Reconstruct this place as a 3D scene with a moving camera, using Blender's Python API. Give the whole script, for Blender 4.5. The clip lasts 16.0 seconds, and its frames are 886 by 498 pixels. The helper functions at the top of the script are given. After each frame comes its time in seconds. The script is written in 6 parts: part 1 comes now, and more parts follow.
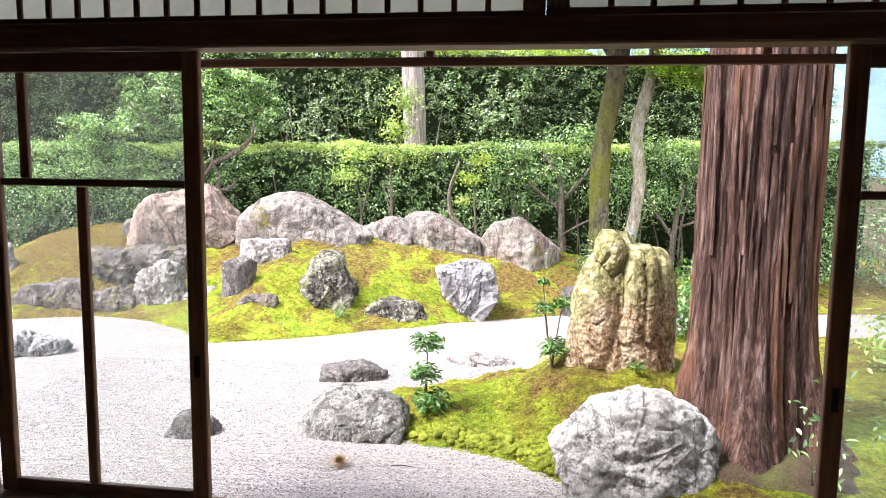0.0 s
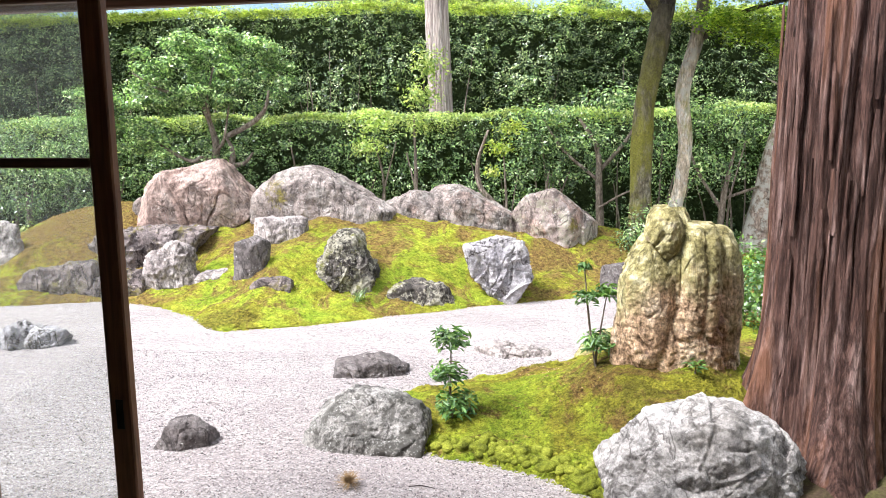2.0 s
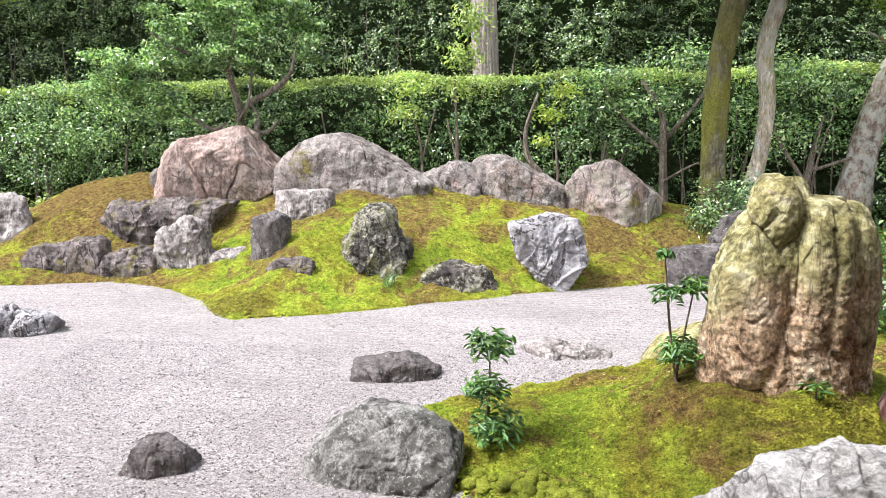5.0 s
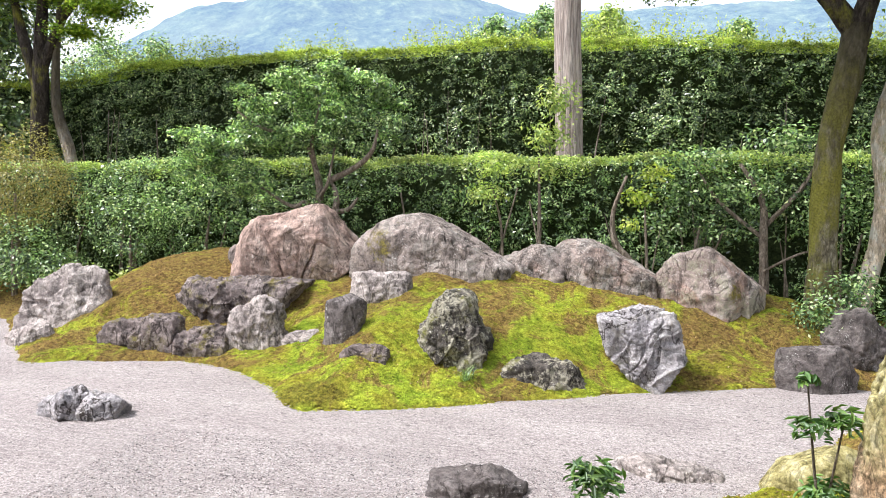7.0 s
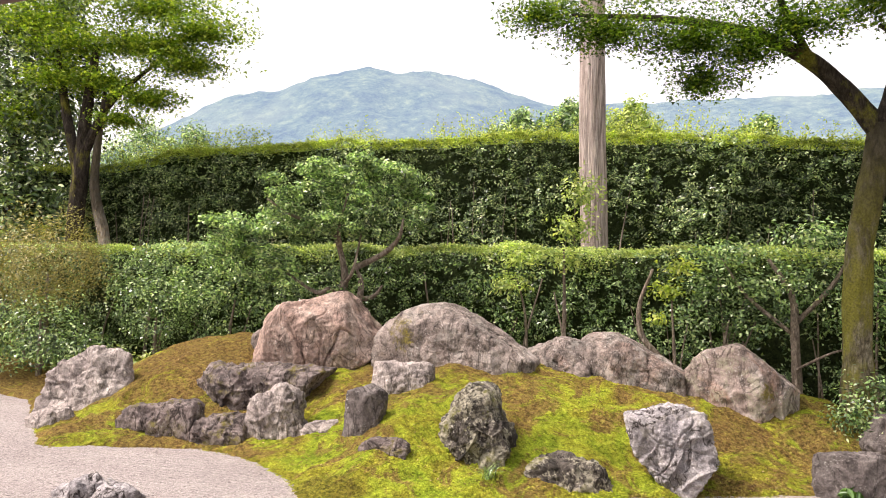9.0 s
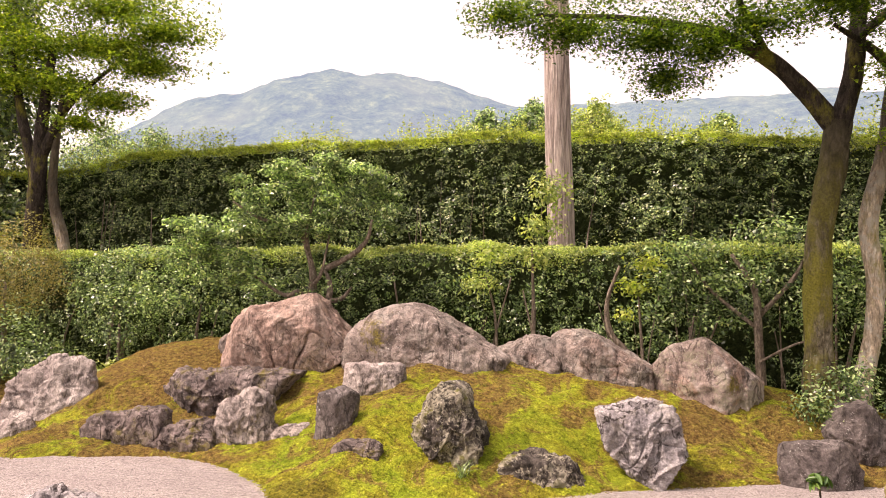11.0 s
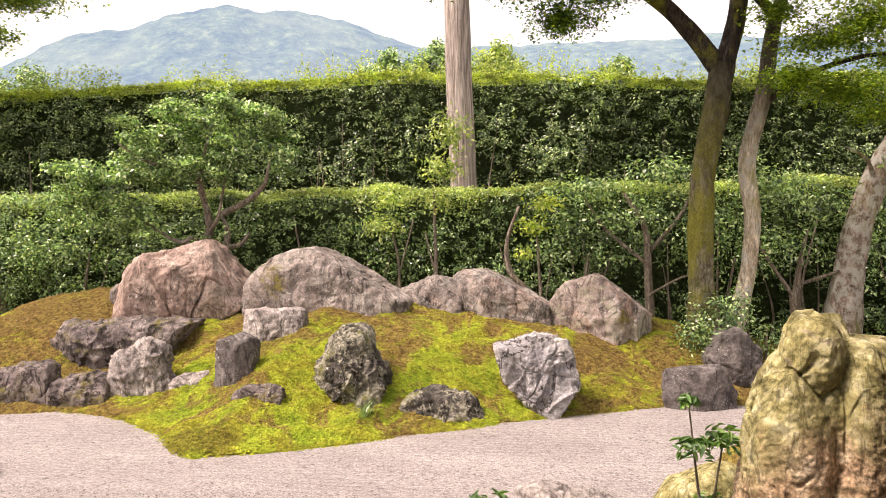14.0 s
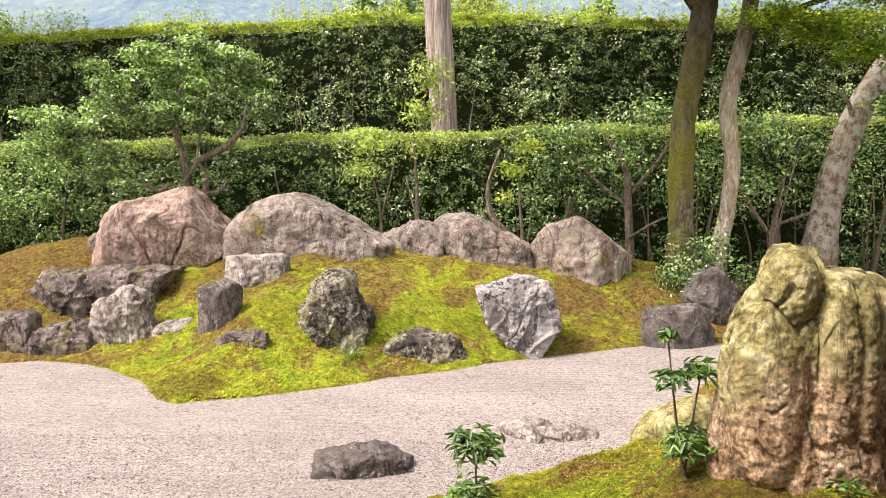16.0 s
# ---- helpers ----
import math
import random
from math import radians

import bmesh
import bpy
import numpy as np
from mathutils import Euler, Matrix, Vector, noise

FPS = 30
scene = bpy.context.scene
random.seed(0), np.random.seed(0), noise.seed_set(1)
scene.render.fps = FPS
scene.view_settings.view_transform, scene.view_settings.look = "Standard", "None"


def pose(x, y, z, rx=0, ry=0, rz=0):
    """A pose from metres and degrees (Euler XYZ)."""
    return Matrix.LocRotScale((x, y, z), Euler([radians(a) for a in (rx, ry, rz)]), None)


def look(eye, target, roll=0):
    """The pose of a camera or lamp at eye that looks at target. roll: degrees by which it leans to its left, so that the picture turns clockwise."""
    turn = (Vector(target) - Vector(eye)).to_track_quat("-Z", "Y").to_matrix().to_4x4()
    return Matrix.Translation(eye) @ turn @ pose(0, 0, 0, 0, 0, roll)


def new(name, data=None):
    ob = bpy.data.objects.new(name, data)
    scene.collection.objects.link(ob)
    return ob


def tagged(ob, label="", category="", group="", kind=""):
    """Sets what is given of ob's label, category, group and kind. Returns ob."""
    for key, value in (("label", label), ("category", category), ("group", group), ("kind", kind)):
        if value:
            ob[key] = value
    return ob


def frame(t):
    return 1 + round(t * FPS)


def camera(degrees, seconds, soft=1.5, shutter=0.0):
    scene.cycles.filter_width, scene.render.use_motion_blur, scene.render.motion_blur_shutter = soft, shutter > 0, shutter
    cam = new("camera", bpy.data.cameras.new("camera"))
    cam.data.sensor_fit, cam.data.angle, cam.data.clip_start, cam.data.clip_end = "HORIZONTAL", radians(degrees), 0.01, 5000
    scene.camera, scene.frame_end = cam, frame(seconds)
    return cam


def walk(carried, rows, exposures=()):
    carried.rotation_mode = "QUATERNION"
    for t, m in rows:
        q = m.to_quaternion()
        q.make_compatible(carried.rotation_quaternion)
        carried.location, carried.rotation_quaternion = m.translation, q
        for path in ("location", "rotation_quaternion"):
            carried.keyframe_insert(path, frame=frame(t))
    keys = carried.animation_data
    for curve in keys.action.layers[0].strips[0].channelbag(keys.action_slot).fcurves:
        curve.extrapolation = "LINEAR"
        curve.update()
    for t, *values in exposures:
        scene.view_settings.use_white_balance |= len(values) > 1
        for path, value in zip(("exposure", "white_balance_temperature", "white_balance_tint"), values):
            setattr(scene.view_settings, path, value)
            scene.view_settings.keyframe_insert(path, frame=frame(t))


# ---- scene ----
cam = camera(63.8, 16.0, soft=0.4)
PATH = [
    (0, (0.285, 1.121, 2.479), (0.164, 3.104, 2.251), 0.7),
    (0.5, (0.306, 1.238, 2.481), (0.17, 3.219, 2.242), 0.5),
    (1, (0.276, 1.505, 2.472), (0.116, 3.483, 2.219), 0.0),
    (1.5, (0.26, 1.787, 2.462), (0.07, 3.759, 2.187), -0.2),
    (2, (0.287, 2.065, 2.463), (0.078, 4.03, 2.153), -0.4),
    (2.5, (0.27, 2.334, 2.438), (0.053, 4.291, 2.086), -0.5),
    (3, (0.232, 2.622, 2.448), (0.015, 4.571, 2.054), -0.7),
    (3.2, (0.232, 2.709, 2.454), (0.013, 4.653, 2.04), -0.7),
    (5.3, (0.199, 3.498, 2.28), (-0.172, 5.43, 1.919), -0.5),
    (5.5, (0.201, 3.59, 2.308), (-0.196, 5.519, 1.959), -0.5),
    (6, (0.163, 3.737, 2.361), (-0.295, 5.66, 2.053), -0.4),
    (6.5, (0.034, 3.822, 2.39), (-0.467, 5.742, 2.138), -0.1),
    (7, (-0.057, 3.878, 2.411), (-0.59, 5.798, 2.235), 0.4),
    (7.5, (-0.09, 3.899, 2.451), (-0.646, 5.817, 2.355), 1.0),
    (8, (-0.071, 3.898, 2.478), (-0.652, 5.811, 2.459), 1.4),
    (8.5, (-0.084, 3.899, 2.488), (-0.682, 5.807, 2.528), 1.6),
    (8.7, (-0.072, 3.901, 2.491), (-0.676, 5.807, 2.548), 1.5),
    (11, (-0.111, 3.891, 2.463), (-0.623, 5.823, 2.529), 0.5),
    (11.5, (-0.065, 3.917, 2.464), (-0.531, 5.862, 2.512), 0.2),
    (12, (-0.048, 3.92, 2.482), (-0.46, 5.877, 2.503), -0.1),
    (12.5, (-0.053, 3.916, 2.466), (-0.41, 5.884, 2.464), -0.2),
    (13, (-0.047, 3.917, 2.47), (-0.361, 5.892, 2.439), -0.3),
    (13.5, (-0.019, 3.905, 2.452), (-0.302, 5.884, 2.394), -0.4),
    (14, (-0.01, 3.923, 2.436), (-0.27, 5.904, 2.345), -0.5),
    (14.5, (-0.016, 3.915, 2.417), (-0.256, 5.896, 2.29), -0.7),
    (15, (-0.031, 3.923, 2.407), (-0.257, 5.903, 2.241), -0.7),
    (15.5, (-0.016, 3.929, 2.397), (-0.235, 5.907, 2.193), -0.9),
    (16, (-0.015, 3.929, 2.384), (-0.224, 5.904, 2.146), -1.1),
]
EXPOSURES = [(0, 2.16, 6000, 13), (1.5, 1.92, 6000, 13), (3.2, 1.76, 6000, 13), (5.3, 1.53, 5950, 12), (8.7, 1.23, 6850, 18), (11.0, 1.14, 7950, 31), (16.0, 1.37, 7200, 18)]
walk(cam, [(t, look(eye, target, roll)) for t, eye, target, roll in PATH], EXPOSURES)

# ---------------------------------------------------------------- world and light
world = bpy.data.worlds.new("overcast_sky")
scene.world = world
world.use_nodes = True
wn, wl = world.node_tree.nodes, world.node_tree.links
sky = wn.new("ShaderNodeTexSky")
sky.sky_type = "NISHITA"
sky.sun_disc = False
sky.sun_elevation, sky.sun_rotation = radians(57), radians(248)
sky.dust_density, sky.air_density = 2.2, 1.5
fade = wn.new("ShaderNodeHueSaturation")
fade.inputs["Saturation"].default_value = 0.22
fade.inputs["Value"].default_value = 1.0
wl.new(sky.outputs[0], fade.inputs["Color"])
wl.new(fade.outputs[0], wn["Background"].inputs["Color"])
wn["Background"].inputs["Strength"].default_value = 0.125

sun_data = bpy.data.lights.new("sun", "SUN")
sun_data.energy, sun_data.angle, sun_data.color = 2.4, radians(16), (1.0, 0.96, 0.9)
sun_ob = new("sun", sun_data)
sun_ob.matrix_world = look((-8, 5.2, 11.5), (-1, 8, 0))

# ---------------------------------------------------------------- materials


class Nodes:
    """A small builder for node materials."""

    def __init__(self, name, rough=0.8, spec=0.3):
        self.mat = bpy.data.materials.new(name)
        self.mat.use_nodes = True
        self.n, self.l = self.mat.node_tree.nodes, self.mat.node_tree.links
        self.bsdf = self.n["Principled BSDF"]
        self.bsdf.inputs["Roughness"].default_value = rough
        self.bsdf.inputs["Specular IOR Level"].default_value = spec
        self.co = self.n.new("ShaderNodeTexCoord").outputs["Object"]

    def scaled(self, s, turn=(0, 0, 0)):
        m = self.n.new("ShaderNodeMapping")
        m.inputs["Scale"].default_value = s
        m.inputs["Rotation"].default_value = [radians(a) for a in turn]
        self.l.new(self.co, m.inputs["Vector"])
        return m.outputs[0]

    def noise(self, scale, detail=6, rough=0.6, co=None, warp=0.0):
        t = self.n.new("ShaderNodeTexNoise")
        t.inputs["Scale"].default_value, t.inputs["Detail"].default_value = scale, detail
        t.inputs["Roughness"].default_value, t.inputs["Distortion"].default_value = rough, warp
        self.l.new(co or self.co, t.inputs["Vector"])
        return t.outputs["Fac"]

    def voronoi(self, scale, feature="F1", co=None):
        t = self.n.new("ShaderNodeTexVoronoi")
        t.feature = feature
        t.inputs["Scale"].default_value = scale
        self.l.new(co or self.co, t.inputs["Vector"])
        return t.outputs["Distance"]

    def voronoi_color(self, scale):
        t = self.n.new("ShaderNodeTexVoronoi")
        t.inputs["Scale"].default_value = scale
        self.l.new(self.co, t.inputs["Vector"])
        s = self.n.new("ShaderNodeSeparateColor")
        self.l.new(t.outputs["Color"], s.inputs[0])
        return s.outputs[0]

    def wave(self, scale, warp, co=None, axis="X"):
        t = self.n.new("ShaderNodeTexWave")
        t.bands_direction = axis
        t.inputs["Scale"].default_value, t.inputs["Distortion"].default_value = scale, warp
        t.inputs["Detail"].default_value, t.inputs["Detail Scale"].default_value = 3, 1.2
        self.l.new(co or self.co, t.inputs["Vector"])
        return t.outputs["Fac"]

    def island(self):
        return self.n.new("ShaderNodeNewGeometry").outputs["Random Per Island"]

    def height(self):
        s = self.n.new("ShaderNodeSeparateXYZ")
        self.l.new(self.co, s.inputs[0])
        return s.outputs["Z"]

    def up(self):
        s = self.n.new("ShaderNodeSeparateXYZ")
        self.l.new(self.n.new("ShaderNodeNewGeometry").outputs["Normal"], s.inputs[0])
        return s.outputs["Z"]

    def ramp(self, fac, stops):
        r = self.n.new("ShaderNodeValToRGB")
        e = r.color_ramp.elements
        while len(e) < len(stops):
            e.new(0.5)
        for k, (at, c) in zip(e, stops):
            k.position = at
            k.color = (*c, 1) if isinstance(c, tuple) else (c, c, c, 1)
        self.l.new(fac, r.inputs[0])
        return r.outputs[0]

    def mix(self, fac, a, b, mode="MIX"):
        m = self.n.new("ShaderNodeMix")
        m.data_type, m.blend_type = "RGBA", mode
        for socket, v in ((m.inputs[0], fac), (m.inputs[6], a), (m.inputs[7], b)):
            if isinstance(v, (int, float)):
                socket.default_value = v
            elif isinstance(v, tuple):
                socket.default_value = (*v, 1)
            else:
                self.l.new(v, socket)
        return m.outputs[2]

    def math(self, op, a, b=0.5):
        m = self.n.new("ShaderNodeMath")
        m.operation = op
        for socket, v in ((m.inputs[0], a), (m.inputs[1], b)):
            if isinstance(v, (int, float)):
                socket.default_value = v
            else:
                self.l.new(v, socket)
        return m.outputs[0]

    def color(self, c):
        if isinstance(c, tuple):
            self.bsdf.inputs["Base Color"].default_value = (*c, 1)
        else:
            self.l.new(c, self.bsdf.inputs["Base Color"])
        return self

    def bump(self, *layers):
        last = None
        for fac, strength, dist in layers:
            b = self.n.new("ShaderNodeBump")
            b.inputs["Strength"].default_value, b.inputs["Distance"].default_value = strength, dist
            self.l.new(fac, b.inputs["Height"])
            if last:
                self.l.new(last, b.inputs["Normal"])
            last = b.outputs[0]
        self.l.new(last, self.bsdf.inputs["Normal"])
        return self


def rock_material(name, low, mid, high, lichen, lichen_amount, moss=0.0, moss_color=(0.2, 0.2, 0.03), cracks=0.6, stains=0.8, patch=None, grainy=0.6, second=None):
    """Weathered stone: wide tones, mottling, streaked stains, hairline cracks, lichen; patch is a mossy place (x, z, radius)."""
    m = Nodes(name, 0.85, 0.25)
    base = m.ramp(m.noise(1.5, 7, 0.6, warp=0.9), [(0.34, low), (0.48, mid), (0.66, high)])
    if second:
        base = m.mix(m.ramp(m.noise(1.1, 5, 0.6, warp=1.2), [(0.48, 0.0), (0.6, 0.8)]), base, second)
    base = m.mix(grainy, base, m.ramp(m.noise(55, 5, 0.75), [(0.36, 0.4), (0.5, 1.0), (0.64, 1.45)]), "MULTIPLY")
    base = m.mix(0.8, base, m.ramp(m.noise(9, 8, 0.78, warp=0.5), [(0.38, 0.38), (0.5, 0.95), (0.62, 1.4)]), "MULTIPLY")
    streak = m.ramp(m.noise(2.3, 7, 0.7, m.scaled((1.5, 1.5, 0.5), (0, 20, 0)), 1.2), [(0.50, 1.0), (0.56, 0.55), (0.65, 0.28)])
    base = m.mix(stains, base, streak, "MULTIPLY")
    spots = m.ramp(m.math("MULTIPLY", m.noise(22, 7, 0.8), m.noise(2.6, 4, 0.65)), [(0.30 - 0.1 * lichen_amount, 0.0), (0.35 - 0.1 * lichen_amount, 1.0)])
    base = m.mix(m.math("MULTIPLY", spots, min(1.0, lichen_amount * 1.3)), base, lichen)
    dots = m.math("MULTIPLY", m.ramp(m.noise(48, 3, 0.6), [(0.60, 0.0), (0.66, 1.0)]), m.ramp(m.noise(3.4, 4, 0.7), [(0.48, 0.0), (0.6, 0.7)]))
    base = m.mix(dots, base, (0.62, 0.61, 0.57))
    hair = m.ramp(m.noise(2.4, 4, 0.55, m.scaled((1.4, 1.4, 0.6), (15, 35, 0)), 0.8), [(0.475, 1.0), (0.494, 0.0), (0.506, 0.0), (0.525, 1.0)])
    thin = m.math("MAXIMUM", hair, m.ramp(m.noise(1.9, 3), [(0.40, 1.0), (0.47, 0.0)]))
    base = m.mix(cracks, base, m.mix(thin, (0.14, 0.12, 0.11), (1.0, 1.0, 1.0)), "MULTIPLY")
    if moss:
        grown = m.math("MULTIPLY", m.ramp(m.noise(3.0, 8, 0.75), [(0.55 - 0.2 * moss, 0.0), (0.63 - 0.2 * moss, 1.0)]), m.ramp(m.up(), [(0.0, 0.3), (0.5, 1.0)]))
        base = m.mix(m.math("MULTIPLY", grown, 0.9), base, moss_color)
    if patch:
        at = m.n.new("ShaderNodeSeparateXYZ")
        m.l.new(m.co, at.inputs[0])
        dx, dz = m.math("SUBTRACT", at.outputs["X"], patch[0]), m.math("SUBTRACT", at.outputs["Z"], patch[1])
        far = m.math("SQRT", m.math("ADD", m.math("MULTIPLY", dx, dx), m.math("MULTIPLY", dz, dz)))
        near = m.math("ADD", m.math("MULTIPLY", far, 0.25 / patch[2]), m.math("MULTIPLY", m.noise(6, 8, 0.8), 1.35))
        base = m.mix(m.ramp(near, [(0.70, 0.85), (0.86, 0.0)]), base, m.ramp(m.noise(40, 5, 0.7), [(0.35, (0.07, 0.055, 0.012)), (0.65, (0.27, 0.225, 0.03))]))
    m.color(base)
    m.bump((m.noise(10, 9, 0.7, m.scaled((1.2, 1.2, 0.8), (15, 30, 0)), 0.5), 0.7, 0.035), (m.noise(38, 6, 0.75), 0.9, 0.016), (thin, 0.5 * cracks, 0.02))
    return m.mat


PINK = rock_material("pinkish_rock", (0.27, 0.188, 0.155), (0.41, 0.290, 0.240), (0.51, 0.395, 0.335), (0.44, 0.40, 0.33), 0.12, grainy=0.4, stains=0.55, second=(0.33, 0.265, 0.225))
BROWN = rock_material("grey_brown_rock", (0.15, 0.125, 0.112), (0.27, 0.222, 0.195), (0.38, 0.335, 0.30), (0.40, 0.385, 0.345), 0.3, second=(0.30, 0.215, 0.18), grainy=0.7, stains=0.9)
MOSSED = rock_material("grey_brown_rock_with_moss", (0.165, 0.132, 0.117), (0.28, 0.230, 0.203), (0.39, 0.342, 0.307), (0.36, 0.34, 0.30), 0.25, patch=(-0.80, 0.78, 0.30), grainy=0.65, stains=0.85)
RUSTY = rock_material("rust_and_grey_rock", (0.20, 0.155, 0.135), (0.31, 0.245, 0.215), (0.42, 0.37, 0.335), (0.30, 0.29, 0.20), 0.45, second=(0.34, 0.20, 0.14), grainy=0.45, patch=(0.25, 0.40, 0.14))
GREY = rock_material("grey_rock", (0.22, 0.185, 0.173), (0.38, 0.328, 0.302), (0.53, 0.475, 0.436), (0.51, 0.455, 0.41), 0.35)
DARK = rock_material("dark_rock", (0.075, 0.061, 0.058), (0.175, 0.140, 0.130), (0.29, 0.242, 0.224), (0.40, 0.34, 0.30), 0.35, 0.12, (0.132, 0.111, 0.021), cracks=0.8)
LICHEN = rock_material("lichened_rock", (0.030, 0.027, 0.022), (0.085, 0.073, 0.062), (0.190, 0.170, 0.145), (0.36, 0.335, 0.255), 0.7, 0.12, (0.101, 0.100, 0.012), cracks=0.8, grainy=0.9)
WHITE = rock_material("pale_blue_grey_rock", (0.21, 0.195, 0.203), (0.39, 0.363, 0.366), (0.53, 0.495, 0.485), (0.36, 0.33, 0.26), 0.25, cracks=0.9, stains=0.6)
SLATE = rock_material("dark_slate_rock", (0.075, 0.063, 0.059), (0.150, 0.128, 0.120), (0.245, 0.218, 0.206), (0.332, 0.318, 0.281), 0.12, grainy=0.45, stains=0.5)
DSPECK = rock_material("speckled_rock", (0.16, 0.15, 0.132), (0.28, 0.262, 0.238), (0.41, 0.389, 0.359), (0.085, 0.08, 0.068), 0.7, stains=0.6, grainy=0.9)
PALE = rock_material("whitish_rock", (0.29, 0.268, 0.245), (0.46, 0.428, 0.40), (0.58, 0.545, 0.51), (0.28, 0.255, 0.22), 0.25, cracks=0.6, stains=0.5, grainy=0.6)


def standing_stone_material(name, low, high):
    m = Nodes(name, 0.9, 0.2)
    ochre = m.ramp(m.noise(3.0, 8, 0.7, warp=0.8), [(0.34, (0.26, 0.155, 0.09)), (0.5, (0.56, 0.38, 0.235)), (0.66, (0.80, 0.64, 0.45))])
    ochre = m.mix(0.8, ochre, m.ramp(m.noise(40, 5, 0.7), [(0.38, 0.28), (0.62, 1.45)]), "MULTIPLY")
    green = m.ramp(m.noise(9, 7, 0.7), [(0.36, (0.16, 0.135, 0.05)), (0.5, (0.37, 0.325, 0.14)), (0.66, (0.62, 0.56, 0.34))])
    where = m.math("ADD", m.math("MULTIPLY", m.height(), 0.62), m.math("MULTIPLY", m.noise(2.0, 5, 0.6), 1.3))
    base = m.mix(m.ramp(m.math("MULTIPLY", where, 0.5), [(0.5 * low, 0.0), (0.5 * high, 1.0)]), ochre, green)
    base = m.mix(0.75, base, m.ramp(m.noise(14, 7, 0.75, warp=0.6), [(0.36, 0.4), (0.62, 1.3)]), "MULTIPLY")
    base = m.mix(m.ramp(m.noise(1.6, 4, 0.6, warp=1.0), [(0.6, 0.0), (0.68, 0.7)]), base, (0.281, 0.206, 0.215))
    lines = m.ramp(m.voronoi(2.6, "DISTANCE_TO_EDGE", m.scaled((1.3, 1.3, 0.4), (8, 12, 0))), [(0.0, 0.1), (0.04, 1.0)])
    hair = m.ramp(m.noise(3.2, 6, 0.6, m.scaled((1.5, 1.5, 0.45), (6, 14, 0)), 0.9), [(0.472, 1.0), (0.494, 0.12), (0.506, 0.12), (0.528, 1.0)])
    base = m.mix(0.5, base, hair, "MULTIPLY")
    base = m.mix(0.3, base, lines, "MULTIPLY")
    m.color(base)
    runs = m.noise(5, 7, 0.65, m.scaled((1.6, 1.6, 0.45)), 0.7)
    m.bump((runs, 0.7, 0.06), (m.noise(40, 6, 0.75), 0.8, 0.018))
    return m.mat


STAND = standing_stone_material("ochre_and_moss_green_stone", 0.90, 1.24)
GREENED = standing_stone_material("pale_green_stone", 0.35, 0.6)


def moss_color(m):
    """Patches of bright green, yellow and brown moss in the garden's own coordinates."""
    place = m.n.new("ShaderNodeSeparateXYZ")
    m.l.new(m.co, place.inputs[0])
    px, py = place.outputs["X"], place.outputs["Y"]
    wide = m.ramp(m.noise(1.0, 7, 0.7, warp=0.9), [(0.36, (0.20, 0.17, 0.03)), (0.45, (0.36, 0.33, 0.035)), (0.52, (0.43, 0.52, 0.045)), (0.60, (0.27, 0.42, 0.025))])
    mid = m.ramp(m.noise(5, 8, 0.78), [(0.38, (0.085, 0.085, 0.014)), (0.5, (0.26, 0.27, 0.03)), (0.62, (0.46, 0.47, 0.05))])
    base = m.mix(0.45, wide, mid)
    west = m.ramp(m.math("MULTIPLY", px, -0.1), [(0.46, 0.0), (0.60, 0.07)])
    rear = m.ramp(m.math("MULTIPLY", py, 0.05), [(0.63, 0.0), (0.70, 0.05)])
    east = m.ramp(m.math("MULTIPLY", px, 0.1), [(0.0, 0.0), (0.06, 0.025)])
    dry = m.math("ADD", m.math("ADD", m.noise(1.3, 10, 0.78, warp=0.8), m.math("ADD", west, east)), rear)
    dry = m.math("SUBTRACT", dry, m.ramp(m.math("MULTIPLY", py, 0.05), [(0.47, 0.045), (0.53, 0.0)]))
    brown = m.ramp(dry, [(0.50, 0.0), (0.545, 0.75), (0.60, 0.92)])
    base = m.mix(brown, base, m.ramp(m.noise(14, 7, 0.8), [(0.36, (0.075, 0.040, 0.018)), (0.5, (0.25, 0.145, 0.055)), (0.64, (0.36, 0.29, 0.07))]))
    ox, oy = m.math("SUBTRACT", px, -3.65), m.math("MULTIPLY", m.math("SUBTRACT", py, 11.0), 1.6)
    dome = m.ramp(m.math("ADD", m.math("SQRT", m.math("ADD", m.math("MULTIPLY", ox, ox), m.math("MULTIPLY", oy, oy))), m.math("MULTIPLY", m.noise(5, 5, 0.7), 0.5)), [(0.62, 0.8), (0.85, 0.0)])
    base = m.mix(dome, base, m.ramp(m.noise(24, 5, 0.75), [(0.38, (0.06, 0.045, 0.012)), (0.62, (0.27, 0.22, 0.035))]))
    # moss south of y 10.8 and west of x 3.2 multiplied darker
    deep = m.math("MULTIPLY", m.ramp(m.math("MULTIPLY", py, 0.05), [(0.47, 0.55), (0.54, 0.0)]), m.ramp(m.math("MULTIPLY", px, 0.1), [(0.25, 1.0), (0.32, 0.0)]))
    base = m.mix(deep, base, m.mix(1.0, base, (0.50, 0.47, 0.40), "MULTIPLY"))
    return m.mix(0.9, base, m.ramp(m.noise(19, 7, 0.78), [(0.38, 0.42), (0.5, 0.92), (0.60, 1.2)]), "MULTIPLY")


def moss_material():
    m = Nodes("moss_carpet", 0.95, 0.1)
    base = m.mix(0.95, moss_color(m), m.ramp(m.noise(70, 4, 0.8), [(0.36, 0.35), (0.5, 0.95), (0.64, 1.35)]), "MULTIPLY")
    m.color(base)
    m.bump((m.noise(9, 6, 0.7), 1.0, 0.10), (m.noise(65, 5, 0.8), 1.0, 0.03))
    return m.mat


MOSS = moss_material()


